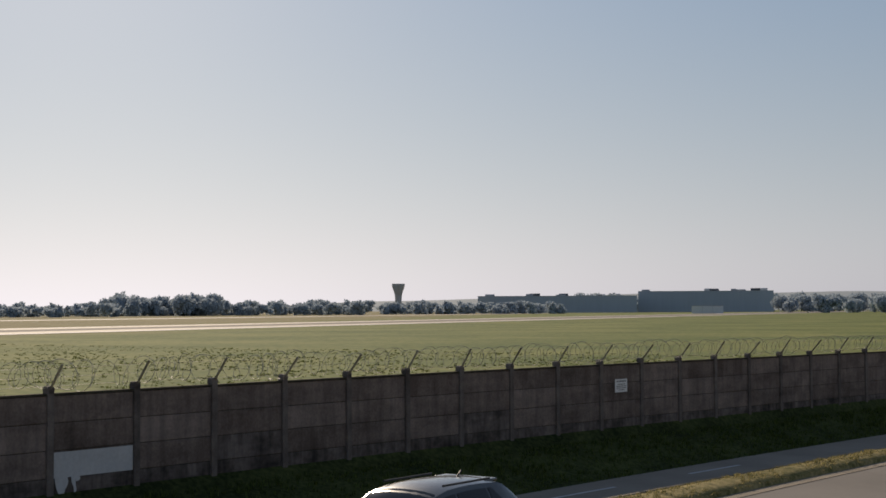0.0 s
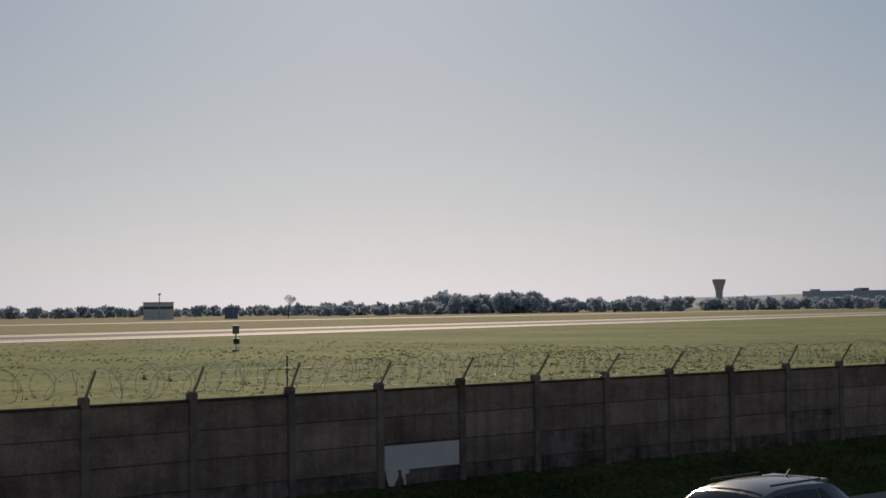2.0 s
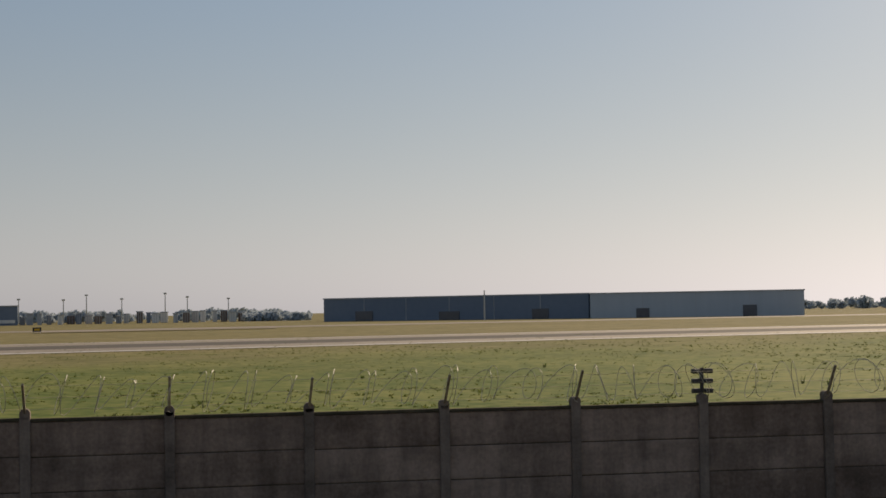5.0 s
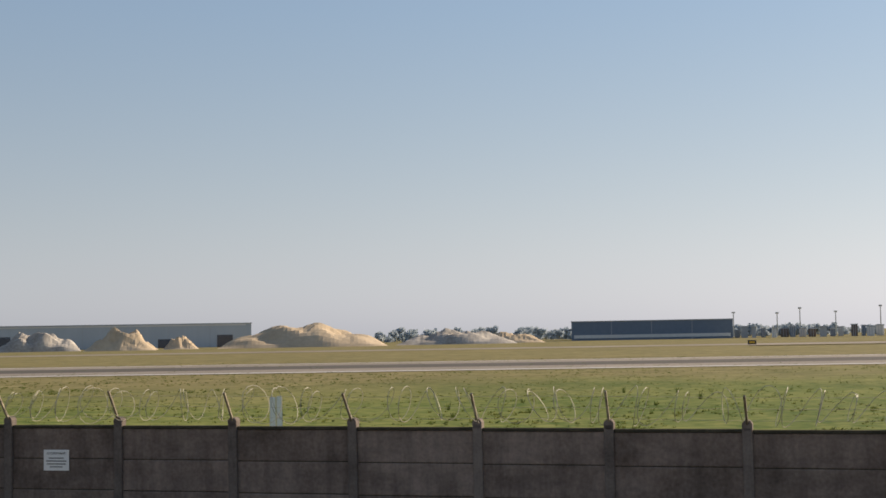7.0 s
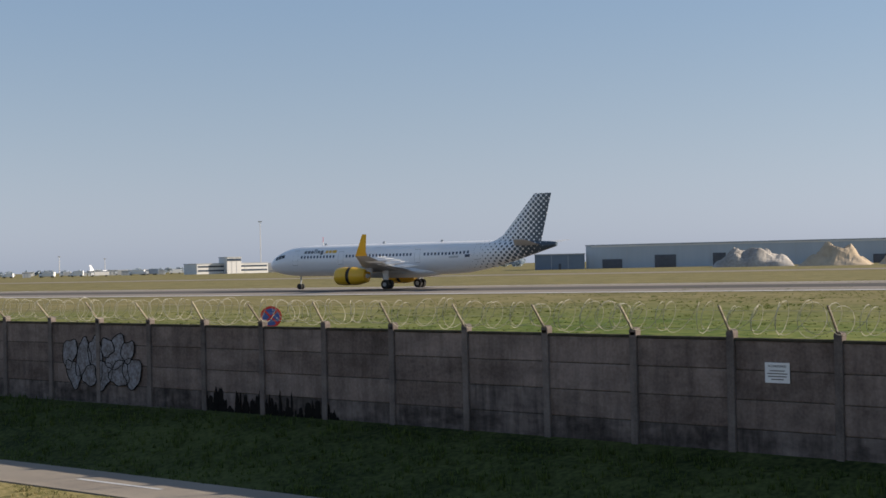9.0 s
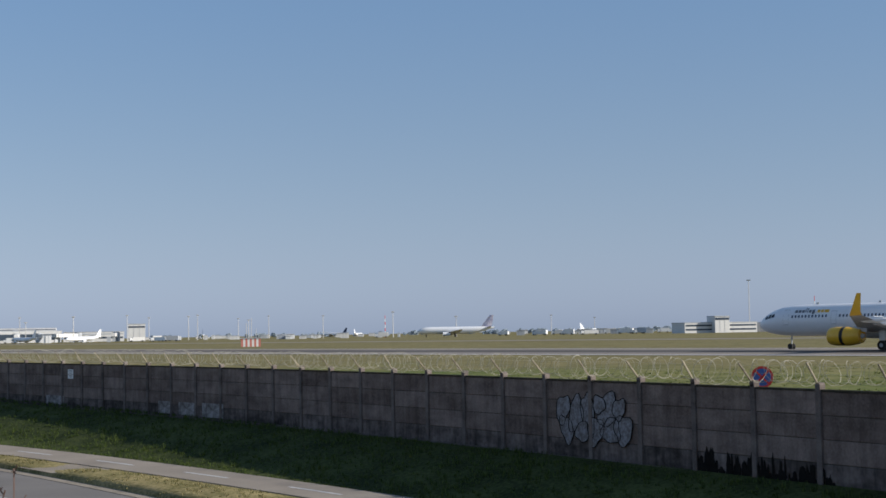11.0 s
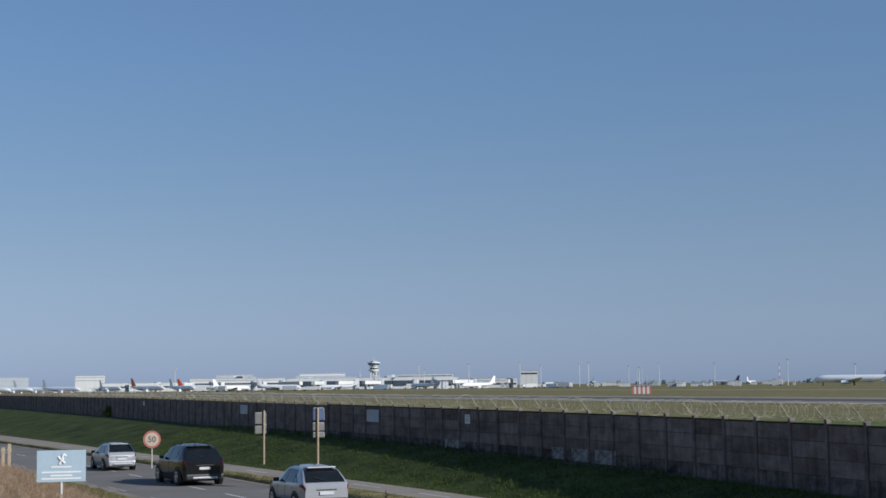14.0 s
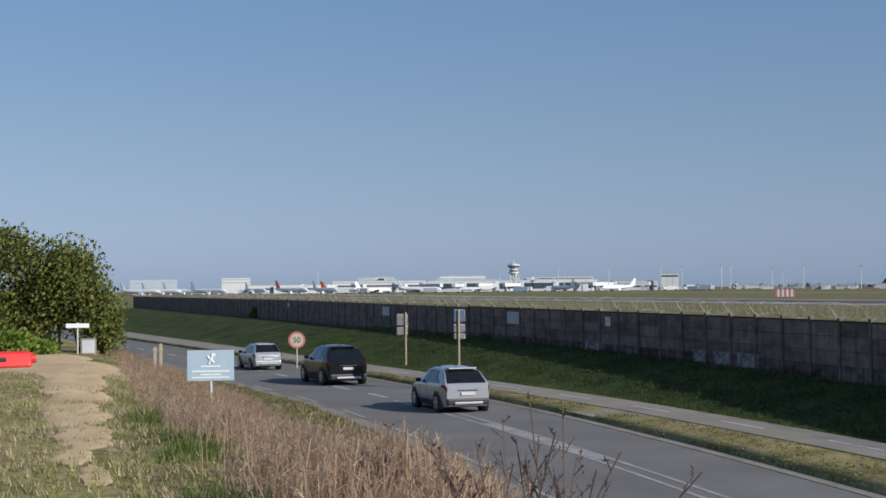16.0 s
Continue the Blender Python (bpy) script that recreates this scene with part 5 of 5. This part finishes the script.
# ---- vehicles ----
def car(name, m, length, wide, high, paint, label, roofline, beltline=0.6, sides="black"):
    """A car with one rounded shell; x forward, z up. roofline: (share of the length from the tail, share of the height), tail to nose."""
    c = thing(name, m, label, "car")
    L, W, H = length, wide, high

    def along(s, table):
        for (a, za), (b, zb) in zip(table, table[1:]):
            if s <= b:
                t = max(0.0, (s - a) / (b - a))
                t = t if table is roofline else t * t * (3 - 2 * t)
                return za + (zb - za) * t
        return table[-1][1]
    girth = [(0.0, 0.84), (0.05, 0.95), (0.18, 1.0), (0.8, 1.0), (0.93, 0.93), (1.0, 0.7)]
    belt_at = [(0.0, 0.53), (0.03, beltline + 0.02), (0.3, beltline), (0.75, beltline - 0.02), (0.92, 0.5), (1.0, 0.38)]
    under = [(0.0, 0.26), (0.1, 0.2), (0.9, 0.19), (1.0, 0.22)]

    def surf(s, v, out=0.0):
        """A place on the shell: s from tail to nose, v from the sill (0) over the belt (0.45) and roof edge (0.8) to the middle (1)."""
        w, zb, zl = along(s, girth) * W / 2, along(s, belt_at) * H, along(s, under)
        zr = max(along(s, roofline) * H, zb + 0.02)
        k = (zr - zb) / (H * (1 - beltline))
        if v < 0.45:
            t = v / 0.45
            y, z = w * (0.9 + 0.1 * math.sin(min(1, t * 1.5) * math.pi / 2) - 0.035 * t ** 4), zl + (zb - zl) * t
        elif v < 0.8:
            t = (v - 0.45) / 0.35
            y, z = w * (0.965 - (0.02 + 0.26 * min(1, k)) * t - 0.03 * t ** 6), zb + (zr - zb - 0.07 * min(1, k)) * t
        else:
            t = (v - 0.8) / 0.2
            q = 1 - (1 - t) ** 2.4
            y = w * (0.915 - 0.26 * min(1, k)) * (1 - t)
            z = zr - 0.07 * min(1, k) * (1 - q)
        rise_ = 0.55 if v >= 0.8 else 0.0
        return Vector((-L / 2 + L * s - (out * 0.8 if s < 0.16 and v >= 0.8 else 0), y + out * (1 - rise_), z + out * (0.25 + rise_)))

    cuts = [0, 0.012, 0.03, 0.06, 0.09, 0.12, 0.15, 0.18, 0.22, 0.28, 0.35, 0.42, 0.48, 0.53, 0.57, 0.62, 0.66, 0.7, 0.73, 0.77, 0.82, 0.87, 0.91, 0.95, 0.98, 1.0]
    vs = [0, 0.08, 0.16, 0.25, 0.33, 0.4, 0.45, 0.5, 0.6, 0.7, 0.77, 0.8, 0.83, 0.87, 0.92, 1.0]

    def ring_at(s):
        half = [surf(s, v) for v in vs]
        return half + [Vector((p.x, -p.y, p.z)) for p in half[-2::-1]]
    part("body", loft([ring_at(s) for s in cuts]), M[paint], c, smooth=True)

    def patch(nm, key, corners, side, n=6, out=0.009, smooth=True):
        """A pane or trim that lies on the shell between four (s, v) corners."""
        (s0, v0), (s1, v1), (s2, v2), (s3, v3) = corners
        rings_ = []
        for i in range(n + 1):
            t = i / n
            sa, va, sb, vb = s0 + (s1 - s0) * t, v0 + (v1 - v0) * t, s3 + (s2 - s3) * t, v3 + (v2 - v3) * t
            row = []
            for o in (out, -0.012):
                pts_ = [surf(sa + (sb - sa) * j / 4, va + (vb - va) * j / 4, o) for j in range(5)]
                row += pts_ if o > 0 else pts_[::-1]
            rings_.append([Vector((p.x, p.y * side, p.z)) for p in row])
        return part(nm, loft(rings_), M[key], c, smooth=smooth)

    def across(nm, key, s0, s1, v0, n=6):
        """A screen over the full width, from share s0 to s1 of the length."""
        rings_ = []
        for i in range(n + 1):
            row = []
            for o in (0.011, -0.012):
                half = [surf(s0 + (s1 - s0) * i / n, v, o) for v in (v0, 0.88, 0.94, 1.0)]
                full = half + [Vector((p.x, -p.y, p.z)) for p in half[-2::-1]]
                row += full if o > 0 else full[::-1]
            rings_.append(row)
        return part(nm, loft(rings_), M[key], c, smooth=True)
    X = lambda s: -L / 2 + L * s
    top = [p[0] for p in roofline if p[1] > 0.97]
    rear_top, front_top = top[0], top[-1]
    nose = roofline[-1][0]
    across("rear_window", "glass", 0.035, min(rear_top - 0.035, 0.165), 0.815)
    across("windscreen", "glass", front_top + 0.05, nose - 0.015, 0.815)
    for side in (1, -1):
        lo, hi = 0.475, 0.755
        patch("side_window", "glass", ((0.13, lo), (0.24, lo), (0.25, hi), (rear_top + 0.05, hi)), side)
        patch("side_window", "glass", ((0.255, lo), (0.45, lo), (0.44, hi), (0.265, hi)), side)
        patch("side_window", "glass", ((0.465, lo), (nose - 0.1, lo), (front_top + 0.03, hi), (0.455, hi)), side)
        patch("sill", sides, ((0.1, 0.0), (0.9, 0.0), (0.9, 0.12), (0.1, 0.12)), side, 10)
        patch("tail_lamp", "redlamp", ((0.004, 0.36), (0.1, 0.395), (0.085, 0.44), (0.004, 0.44)), side)
        for s0, s1 in ((0.245, 0.25), (0.455, 0.46), (0.66, 0.665)):
            patch("door_gap", "black", ((s0, 0.1), (s1, 0.1), (s1, 0.46), (s0, 0.46)), side, 2, 0.003)
        patch("head_lamp", "chrome", ((0.93, 0.33), (0.985, 0.3), (0.985, 0.4), (0.92, 0.42)), side)
        part("mirror", box(X(nose - 0.11), side * (W / 2 + 0.08), beltline * H + 0.07, 0.14, 0.2, 0.14, 0.04), M["black"], c)
        part("roof_rail", rod((X(rear_top + 0.03), side * W * 0.315, H * 0.985), (X(front_top), side * W * 0.315, H * 0.985), 0.018), M["black"], c)
        part("door_handle", box(-L * 0.02, side * W * 0.492, beltline * H * 0.86, 0.2, 0.03, 0.035, 0.01), M[paint], c)
        part("door_handle", box(-L * 0.23, side * W * 0.492, beltline * H * 0.87, 0.2, 0.03, 0.035, 0.01), M[paint], c)
        for s in (0.19, 0.81):
            rr_ = 0.213 * H
            part("arch", disc((X(s), side * (W / 2 - 0.068), rr_ * 1.05), (0, 1, 0), rr_ * 1.17, 0.14, 28), M["black"], c)
            wheel = part("wheel", disc((X(s), side * (W / 2 - 0.1), rr_), (0, 1, 0), rr_, 0.224, 28), M["rubbertyre"], c)
            rim = part("rim", disc((X(s), side * (W / 2 + 0.014), rr_), (0, 1, 0), rr_ * 0.64, 0.012, 20), M["chrome"], wheel)
            for q in range(5):
                part("rim_gap", box(rr_ * 0.4, 0, 0, rr_ * 0.3, 0.006, rr_ * 0.2, m=pose(X(s), side * (W / 2 + 0.021), rr_, 0, q * 72 + 20, 0)), M["black"], wheel)
    part("rear_bumper", box(X(0.012), 0, 0.4, 0.2, W * 0.84, 0.24, 0.06), M[sides], c)
    part("front_bumper", box(X(0.975), 0, 0.34, 0.2, W * 0.74, 0.18, 0.06), M[sides], c)
    part("skid_plate", box(X(0.0) - 0.02, 0, 0.36, 0.16, W * 0.56, 0.09, 0.03), M["silver"], c)
    part("plate_bar", box(X(0.0) - 0.02, 0, H * 0.43, 0.05, 0.5, 0.11, 0.004), M["palepaint"], c)
    part("spoiler", box(X(0.175), 0, H * 0.955, 0.34, W * 0.56, 0.05, 0.022), M[paint], c)
    part("tailgate_strip", box(X(0.003), 0, H * 0.5, 0.06, W * 0.4, 0.04, 0.012), M["black"], c)
    part("wiper", rod(surf(0.05, 1.0, 0.03), surf(0.075, 0.9, 0.03), 0.011), M["black"], c)
    part("aerial", rod((X(rear_top + 0.05), 0, H * 0.985), (X(rear_top + 0.02), 0, H * 1.04), 0.015), M["black"], c)
    part("underbody", box(0, 0, 0.26, L * 0.86, W * 0.8, 0.12), M["black"], c)
    return c


def on_road(x, off, away=True):
    a = math.degrees(math.atan2(wall_y(x + 1) - wall_y(x - 1) + 0.08, 2))
    return Matrix.Translation(lane(x, off, 0.0)) @ pose(0, 0, 0, 0, 0, a + (180 if away else 0))


SUV = [(0.0, 0.55), (0.02, 0.61), (0.1, 0.81), (0.16, 0.925), (0.2, 0.958), (0.27, 0.985), (0.38, 1.0), (0.5, 0.985), (0.56, 0.95), (0.72, 0.62), (0.74, 0.59)]
HATCH = [(0.0, 0.55), (0.02, 0.63), (0.1, 0.86), (0.15, 0.955), (0.18, 0.98), (0.27, 0.995), (0.38, 1.0), (0.5, 0.98), (0.57, 0.93), (0.75, 0.62), (0.77, 0.59)]
car("crossover_car", on_road(-51.8, -12.4), 4.23, 1.8, 1.58, "silver", "silver crossover car with black sills on the far lane", SUV, 0.61)
car("suv_car", on_road(-67.3, -12.85), 4.85, 2.0, 1.78, "blackpaint", "black sport utility car on the far lane", SUV, 0.62)
car("hatchback_car", on_road(-80.0, -13.6), 3.85, 1.66, 1.43, "silver", "older silver hatchback car driving ahead", HATCH, sides="silver")
car("hatchback_car", on_road(18.6, -7.6), 4.4, 1.82, 1.62, "greypaint", "dark grey hatchback car with a glossy roof", HATCH, sides="greypaint")

# ---- the bank that the eye stands on ----
def dirt_line(x):
    return -1.9 + (x + 14) * 0.16 if x < -14 else -1.9 + (x + 14) * 0.1


def near_z(x, y):
    return sheet_z(x, y)


dv = bmesh.new()
pr = random.Random(77)


def sand_patch(cx, cy, long, wide, lift):
    """One trodden patch with a ragged edge, lying on the ground."""
    rings_ = []
    for k in (0.0, 0.5, 0.8, 1.0):
        row = []
        for q in range(30):
            a = 2 * math.pi * q / 30
            e = 1 + (0.35 * noise.noise((math.cos(a) * 2 + cx, math.sin(a) * 2 + cy, 1)) + 0.2 * noise.noise((math.cos(a) * 7 + cx, math.sin(a) * 7 + cy, 2))) * k
            x, y = cx + math.cos(a) * long * k * e, cy + math.sin(a) * wide * k * e
            y += (x - cx) * 0.14
            row.append(dv.verts.new((x, y, near_z(x, y) + (lift if k < 0.95 else -0.02))))
        rings_.append(row)
    for a, b_ in zip(rings_, rings_[1:]):
        for q in range(30):
            dv.faces.new((a[q], a[(q + 1) % 30], b_[(q + 1) % 30], b_[q]))


for k in range(15):
    x = -6.5 - k * 1.9 + pr.uniform(-0.4, 0.4)
    sand_patch(x, dirt_line(x) + pr.uniform(-0.15, 0.15), pr.uniform(0.6, 1.25) + 1.0 * ease(-15, -26, x), pr.uniform(0.16, 0.3) + 0.36 * ease(-15, -28, x), 0.008 + 0.0012 * k)
for x, y, a, b_ in ((-33, 0.1, 3.5, 0.75), (-37, 0.0, 4.0, 1.5), (-41, -0.6, 4.5, 2.3), (-45, -1.5, 3.6, 2.6)):
    sand_patch(x, dirt_line(x) + y, a, b_, 0.026 - (x + 33) * 0.0012)
bmesh.ops.recalc_face_normals(dv, faces=dv.faces)
tagged(part("dirt_path", dv, M["dirt"], smooth=True), "trodden pale sandy path along the grassy bank", "path", kind="structure")


def tufts(spots, material, name, label, height, blades, seed, lean=0.5, width=0.012, category="grass"):
    """Tufts of thin blades at the given places."""
    r = random.Random(seed)
    v, f = [], []
    for p, k in spots:
        for _ in range(blades):
            h = height * k * r.uniform(0.5, 1.2)
            a = r.uniform(0, 6.283)
            o = Vector((math.cos(a), math.sin(a), 0))
            s = Vector((-o.y, o.x, 0)) * width * r.uniform(0.7, 1.5)
            b0 = Vector(p) + o * r.uniform(0, 0.08) * (1 + height)
            tip = b0 + o * h * lean * r.uniform(0.2, 1.2) + Vector((0, 0, h))
            n = len(v)
            v += [b0 - s, b0 + s, tip]
            f.append((n, n + 1, n + 2))
    return tagged(raw(name, v, f, material), label, category, kind="stuff")


sp = random.Random(31)
# bank below the wall, in the blades darkened for its shade
spots = []
for _ in range(15000):
    x = sp.uniform(-105, 55)
    o = path_far(x) * sp.random()
    spots.append((lane(x, o, ground_z(x, o) - 0.01), 0.6 + 0.8 * max(0, noise.noise((x * 0.5, o, 2)) + 0.4)))
tufts(spots, M["blade"], "bank_grass", "rough green grass on the bank, coloured darker for the wall's shade", 0.12, 6, 5, width=0.014)
spots = []
for _ in range(6000):
    x = sp.uniform(-95, 55)
    t = sp.random()
    o = path_near(x) + (road_far(x) - path_near(x)) * t
    if abs(x + 47.8) > 1.2 + 0.5 * noise.noise((o, x, 3)) and noise.noise((x * 0.55, o * 1.2, 4)) > -0.18:
        spots.append((lane(x, o, ground_z(x, o) - 0.01), (0.5 + 0.6 * math.sin(t * math.pi)) * (0.7 + 0.6 * noise.noise((x * 1.3, o * 2, 9)))))
tufts(spots, M["dullgreen"], "strip_grass", "sunlit rough grass strip between path and road", 0.1, 7, 6, lean=0.9, width=0.012)
edge_xs = [x for x in XS if -110 <= x <= 60]
margin = strip("road_margin", edge_xs, lambda x: lane(x, road_near(x) + 0.75 + 0.45 * noise.noise((x * 0.6, 0, 2)), 0.005), lambda x: lane(x, road_near(x) + 0.012, 0.005), M["gritty"])
tagged(margin, "gritty sand washed along the asphalt road edge", "road edge", kind="structure")
margin = strip("road_margin", edge_xs, lambda x: lane(x, road_far(x) - 0.012, 0.005), lambda x: lane(x, road_far(x) - 0.3 - 0.18 * noise.noise((x * 0.5, 0, 6)), 0.005), M["gritty"])
tagged(margin, "gritty sand washed along the asphalt road edge", "road edge", kind="structure")
spots = []
for _ in range(26000):
    x = -4 - 70 * sp.random() ** 1.2
    o = road_near(x) - 0.02 - 4.6 * sp.random() ** 1.3
    if noise.noise((x * 0.5, o * 0.8, 14)) > -0.3:
        spots.append((lane(x, o, sheet_z(x, wall_y(x) + o) - 0.01), 0.4 + 0.8 * max(0, noise.noise((x * 0.8, o, 15)) + 0.5)))
tufts(spots, M["dullgreen"], "margin_grass", "rough straw and green grass on the road margin", 0.15, 7, 61, lean=1.1, width=0.014)
crossing = strip("bare_crossing", xs_between(-49.2, -46.4, 0.35), lambda x: lane(x, path_near(x) - 0.12 + 0.1 * noise.noise((x * 2, 0, 1)), 0.125), lambda x: lane(x, road_far(x) + 0.06, 0.118), M["gritty"])
tagged(crossing, "bare sandy crossing worn through the grass strip", "path", kind="structure")
# field grass over the wall
spots = []
for _ in range(30000):
    x = sp.uniform(-95, 95)
    o = 14 + 150 * sp.random() ** 2
    if noise.noise((x * 0.12, o * 0.12, 8)) > -0.25:
        y = wall_y(x) + o
        spots.append(((x, y, FIELD_Z - 0.03), 0.5 + 0.7 * max(0, noise.noise((x * 0.3, o * 0.3, 8)) + 0.3)))
tufts(spots, M["fieldblade"], "field_grass", "uneven tufts of airfield grass behind the wall", 0.12, 6, 7, lean=1.6, width=0.05)
spots = [((sp.uniform(-30, 40), sp.uniform(52, 80), FIELD_Z), sp.uniform(0.6, 1.5)) for _ in range(18)]
tufts(spots, M["blade"], "field_weeds", "scattered dark weeds in the airfield grass", 0.26, 12, 8, width=0.03, category="weeds")
# near bank, green
spots = []
for _ in range(36000):
    x = -4 - 56 * sp.random() ** 1.3
    y = sp.uniform(dirt_line(x) - 9, wall_y(x) + road_near(x) - 0.2)
    d = abs(y - dirt_line(x))
    if d < 0.35 + 0.35 * ease(-20, -32, x) + 1.6 * ease(-34, -42, x) and sp.random() < 0.45 + 0.53 * ease(-26, -34, x):
        continue
    if noise.noise((x * 0.4, y * 0.4, 6)) < -0.3 and sp.random() < 0.7:
        continue
    spots.append(((x, y, near_z(x, y) - 0.01), 0.5 + 0.8 * max(0, noise.noise((x * 0.7, y * 0.7, 4)) + 0.4)))
tufts(spots, M["vergeblade"], "near_grass", "trodden green and straw grass on the near bank", 0.1, 6, 9, lean=1.0, width=0.009)

spots = []
for _ in range(22000):
    x = -4 - 50 * sp.random() ** 1.3
    y = sp.uniform(dirt_line(x) - 8, wall_y(x) + road_near(x) - 0.1)
    if noise.noise((x * 0.5, y * 0.5, 16)) > -0.1 and abs(y - dirt_line(x)) > 0.3 + 1.6 * ease(-33, -40, x):
        spots.append(((x, y, near_z(x, y) - 0.01), sp.uniform(0.5, 1.1)))
tufts(spots, M["straw"], "dry_grass", "short straw-coloured dead grass on the near bank", 0.1, 5, 19, lean=1.6, width=0.008)

spots = []
for _ in range(11):
    cx = -7 - 22 * sp.random()
    cy = dirt_line(cx) + sp.choice((1.15, 1.35, 1.6, -0.9, -1.6))
    for _ in range(70):
        x, y = cx + sp.gauss(0, 0.5), cy + sp.gauss(0, 0.22)
        spots.append(((x, y, near_z(x, y) - 0.01), sp.uniform(0.5, 1.2)))
tufts(spots, M["lush"], "lush_grass", "clumps of long fresh green grass along the path", 0.2, 6, 23, lean=0.7, width=0.008)

# dry weeds in a thicket between the sandy path and the road
wv, wf = [], []
wr = random.Random(17)
n_weeds = 0
while n_weeds < 8500:
    x = -6.5 - 46 * wr.random() ** 1.15
    edge = wall_y(x) + road_near(x)
    lo, hi = dirt_line(x) + 1.25, edge - 0.4
    y = lo + (hi - lo) * wr.random() ** 1.2
    thick = ease(lo - 0.3, lo + 1.0, y) * (1 - 0.94 * ease(hi - 3.8, hi - 1.2, y)) * (0.35 + 0.65 * ease(-10, -14, x))
    if wr.random() > thick * (0.75 + noise.noise((x * 0.35, y * 0.5, 2))):
        continue
    n_weeds += 1
    h = wr.uniform(0.45, 0.95) * (1 - 0.52 * ease(-12, -27, x)) * (0.8 + 0.4 * noise.noise((x * 0.3, y * 0.3, 7)))
    p = Vector((x, y, near_z(x, y) - 0.02))
    tip = p + Vector((wr.gauss(0, 0.16), wr.gauss(0, 0.16), 1)) * h
    mid = (p + tip) / 2 + Vector((wr.gauss(0, 0.03), wr.gauss(0, 0.03), 0))
    tube([p, mid, tip], 0.0045, 3, wv, wf)
    for _ in range(7):
        t = wr.uniform(0.35, 1.0)
        q = p.lerp(tip, t)
        d = Vector((wr.gauss(0, 1), wr.gauss(0, 1), wr.uniform(0.3, 1.4))).normalized() * wr.uniform(0.06, 0.22)
        n = len(wv)
        s = d.orthogonal().normalized() * 0.006
        wv += [q - s, q + s, q + d]
        wf.append((n, n + 1, n + 2))
tagged(raw("dry_weeds", wv, wf, M["straw"]), "thicket of brown dead weed stalks on the bank", "weeds", kind="stuff")


# tall branched dead plants close to the eye
def dead_plant(bearing, far, high, seed, label):
    p = at(bearing, far, 0)
    p.z = near_z(p.x, p.y) - 0.02
    v, f = [], []
    r = random.Random(seed)
    t = thing("dead_plant", Matrix.Translation(p), label, "plant", "dead plants on the bank")
    for _ in range(r.randint(6, 9)):
        d = Vector((r.gauss(0, 0.28), r.gauss(0, 0.28), 1)).normalized()
        tip = d * high * r.uniform(0.7, 1.05)
        tube([Vector((0, 0, 0)), tip * 0.5 + Vector((r.gauss(0, 0.02), r.gauss(0, 0.02), 0)), tip], 0.006, 4, v, f)
        for _ in range(11):
            s = r.uniform(0.3, 0.98)
            e = Vector((r.gauss(0, 0.7), r.gauss(0, 0.7), 1)).normalized() * high * 0.32 * (1.15 - s)
            a = tip * s
            tube([a, a + e * 0.5, a + e], 0.0035, 3, v, f)
            for _ in range(5):
                q = a + e * r.uniform(0.3, 1)
                g = Vector((r.gauss(0, 1), r.gauss(0, 1), r.gauss(0.9, 0.8))).normalized() * 0.03
                w = g.orthogonal().normalized() * 0.006
                n = len(v)
                v += [q - w, q + w, q + g]
                f.append((n, n + 1, n + 2))
    raw("stem", v, f, M["deadbrown"], t)
    return t


for b_, far, h, s in ((81.7, 9.5, 1.3, 1), (80.9, 9.0, 1.35, 2), (80.1, 9.8, 1.5, 3), (86.9, 12.5, 0.95, 6)):
    dead_plant(b_, far, h, s, "tall brown branched dead weed near the road edge")

# bush and hedge at the end of the clearing
bush = thing("bush", facing(101.9, 50, 2.2) @ Matrix.Scale(1.13, 4), "dense dark green roadside bush with yellowing leaves", "bush")
bb = [((-2.6 + 1.3 * i + 0.3 * math.sin(i * 3), 0.4 * math.cos(i * 2), 1.5 + 0.7 * math.sin(i * 1.7 + 1)), (1.5, 1.6, 1.5)) for i in range(5)]
bb += [((-1.5, 0.3, 3.2), (1.5, 1.5, 1.1)), ((0.6, 0, 3.0), (1.5, 1.5, 1.0)), ((2.4, 0, 2.1), (1.2, 1.2, 1.2)), ((3.3, -0.2, 1.2), (1.0, 1.2, 1.1)), ((-3.6, 0, 3.0), (1.6, 1.5, 1.6)), ((-5.4, 0.5, 2.6), (1.8, 1.5, 2.4)), ((3.6, -0.2, 0.5), (0.7, 1.0, 0.6))]
lv, lf = foliage(bb, 62000, 0.062, 5)
raw("leaves", lv, lf, M["leaf"], bush)
for i in range(9):
    kv, kf = [], []
    branch(Vector((-3 + i * 0.75, 0.2, -0.2)), Vector((wr.gauss(0, 0.2), wr.gauss(0, 0.2), 1)).normalized(), 0.95, 0.06, 3, wr, kv, kf)
    raw("stem", kv, kf, M["bark"], bush)
hedge = thing("shrub", facing(101.2, 47, 2.2), "bright yellow-green low shrub before the bush", "shrub")
hv, hf = foliage([((-2.2, 0, 0.5), (1.3, 0.8, 0.65)), ((-0.9, 0, 0.55), (1.0, 0.8, 0.6)), ((0.4, 0.1, 0.5), (0.9, 0.7, 0.55)), ((1.3, 0.2, 0.3), (0.7, 0.6, 0.4))], 4200, 0.07, 6)
raw("leaves", hv, hf, M["leaf2"], hedge)
climber = thing("wall_creeper", wall_pose(wall_x(91.6), 1.4, 0.1), "dark creeper growing at the wall's foot", "creeper")
c1, c2 = foliage([((0, -0.2, -0.3), (2.2, 0.3, 0.45)), ((0.6, -0.2, 0.2), (0.8, 0.3, 0.5))], 900, 0.09, 8)
raw("leaves", c1, c2, M["leaf"], climber)
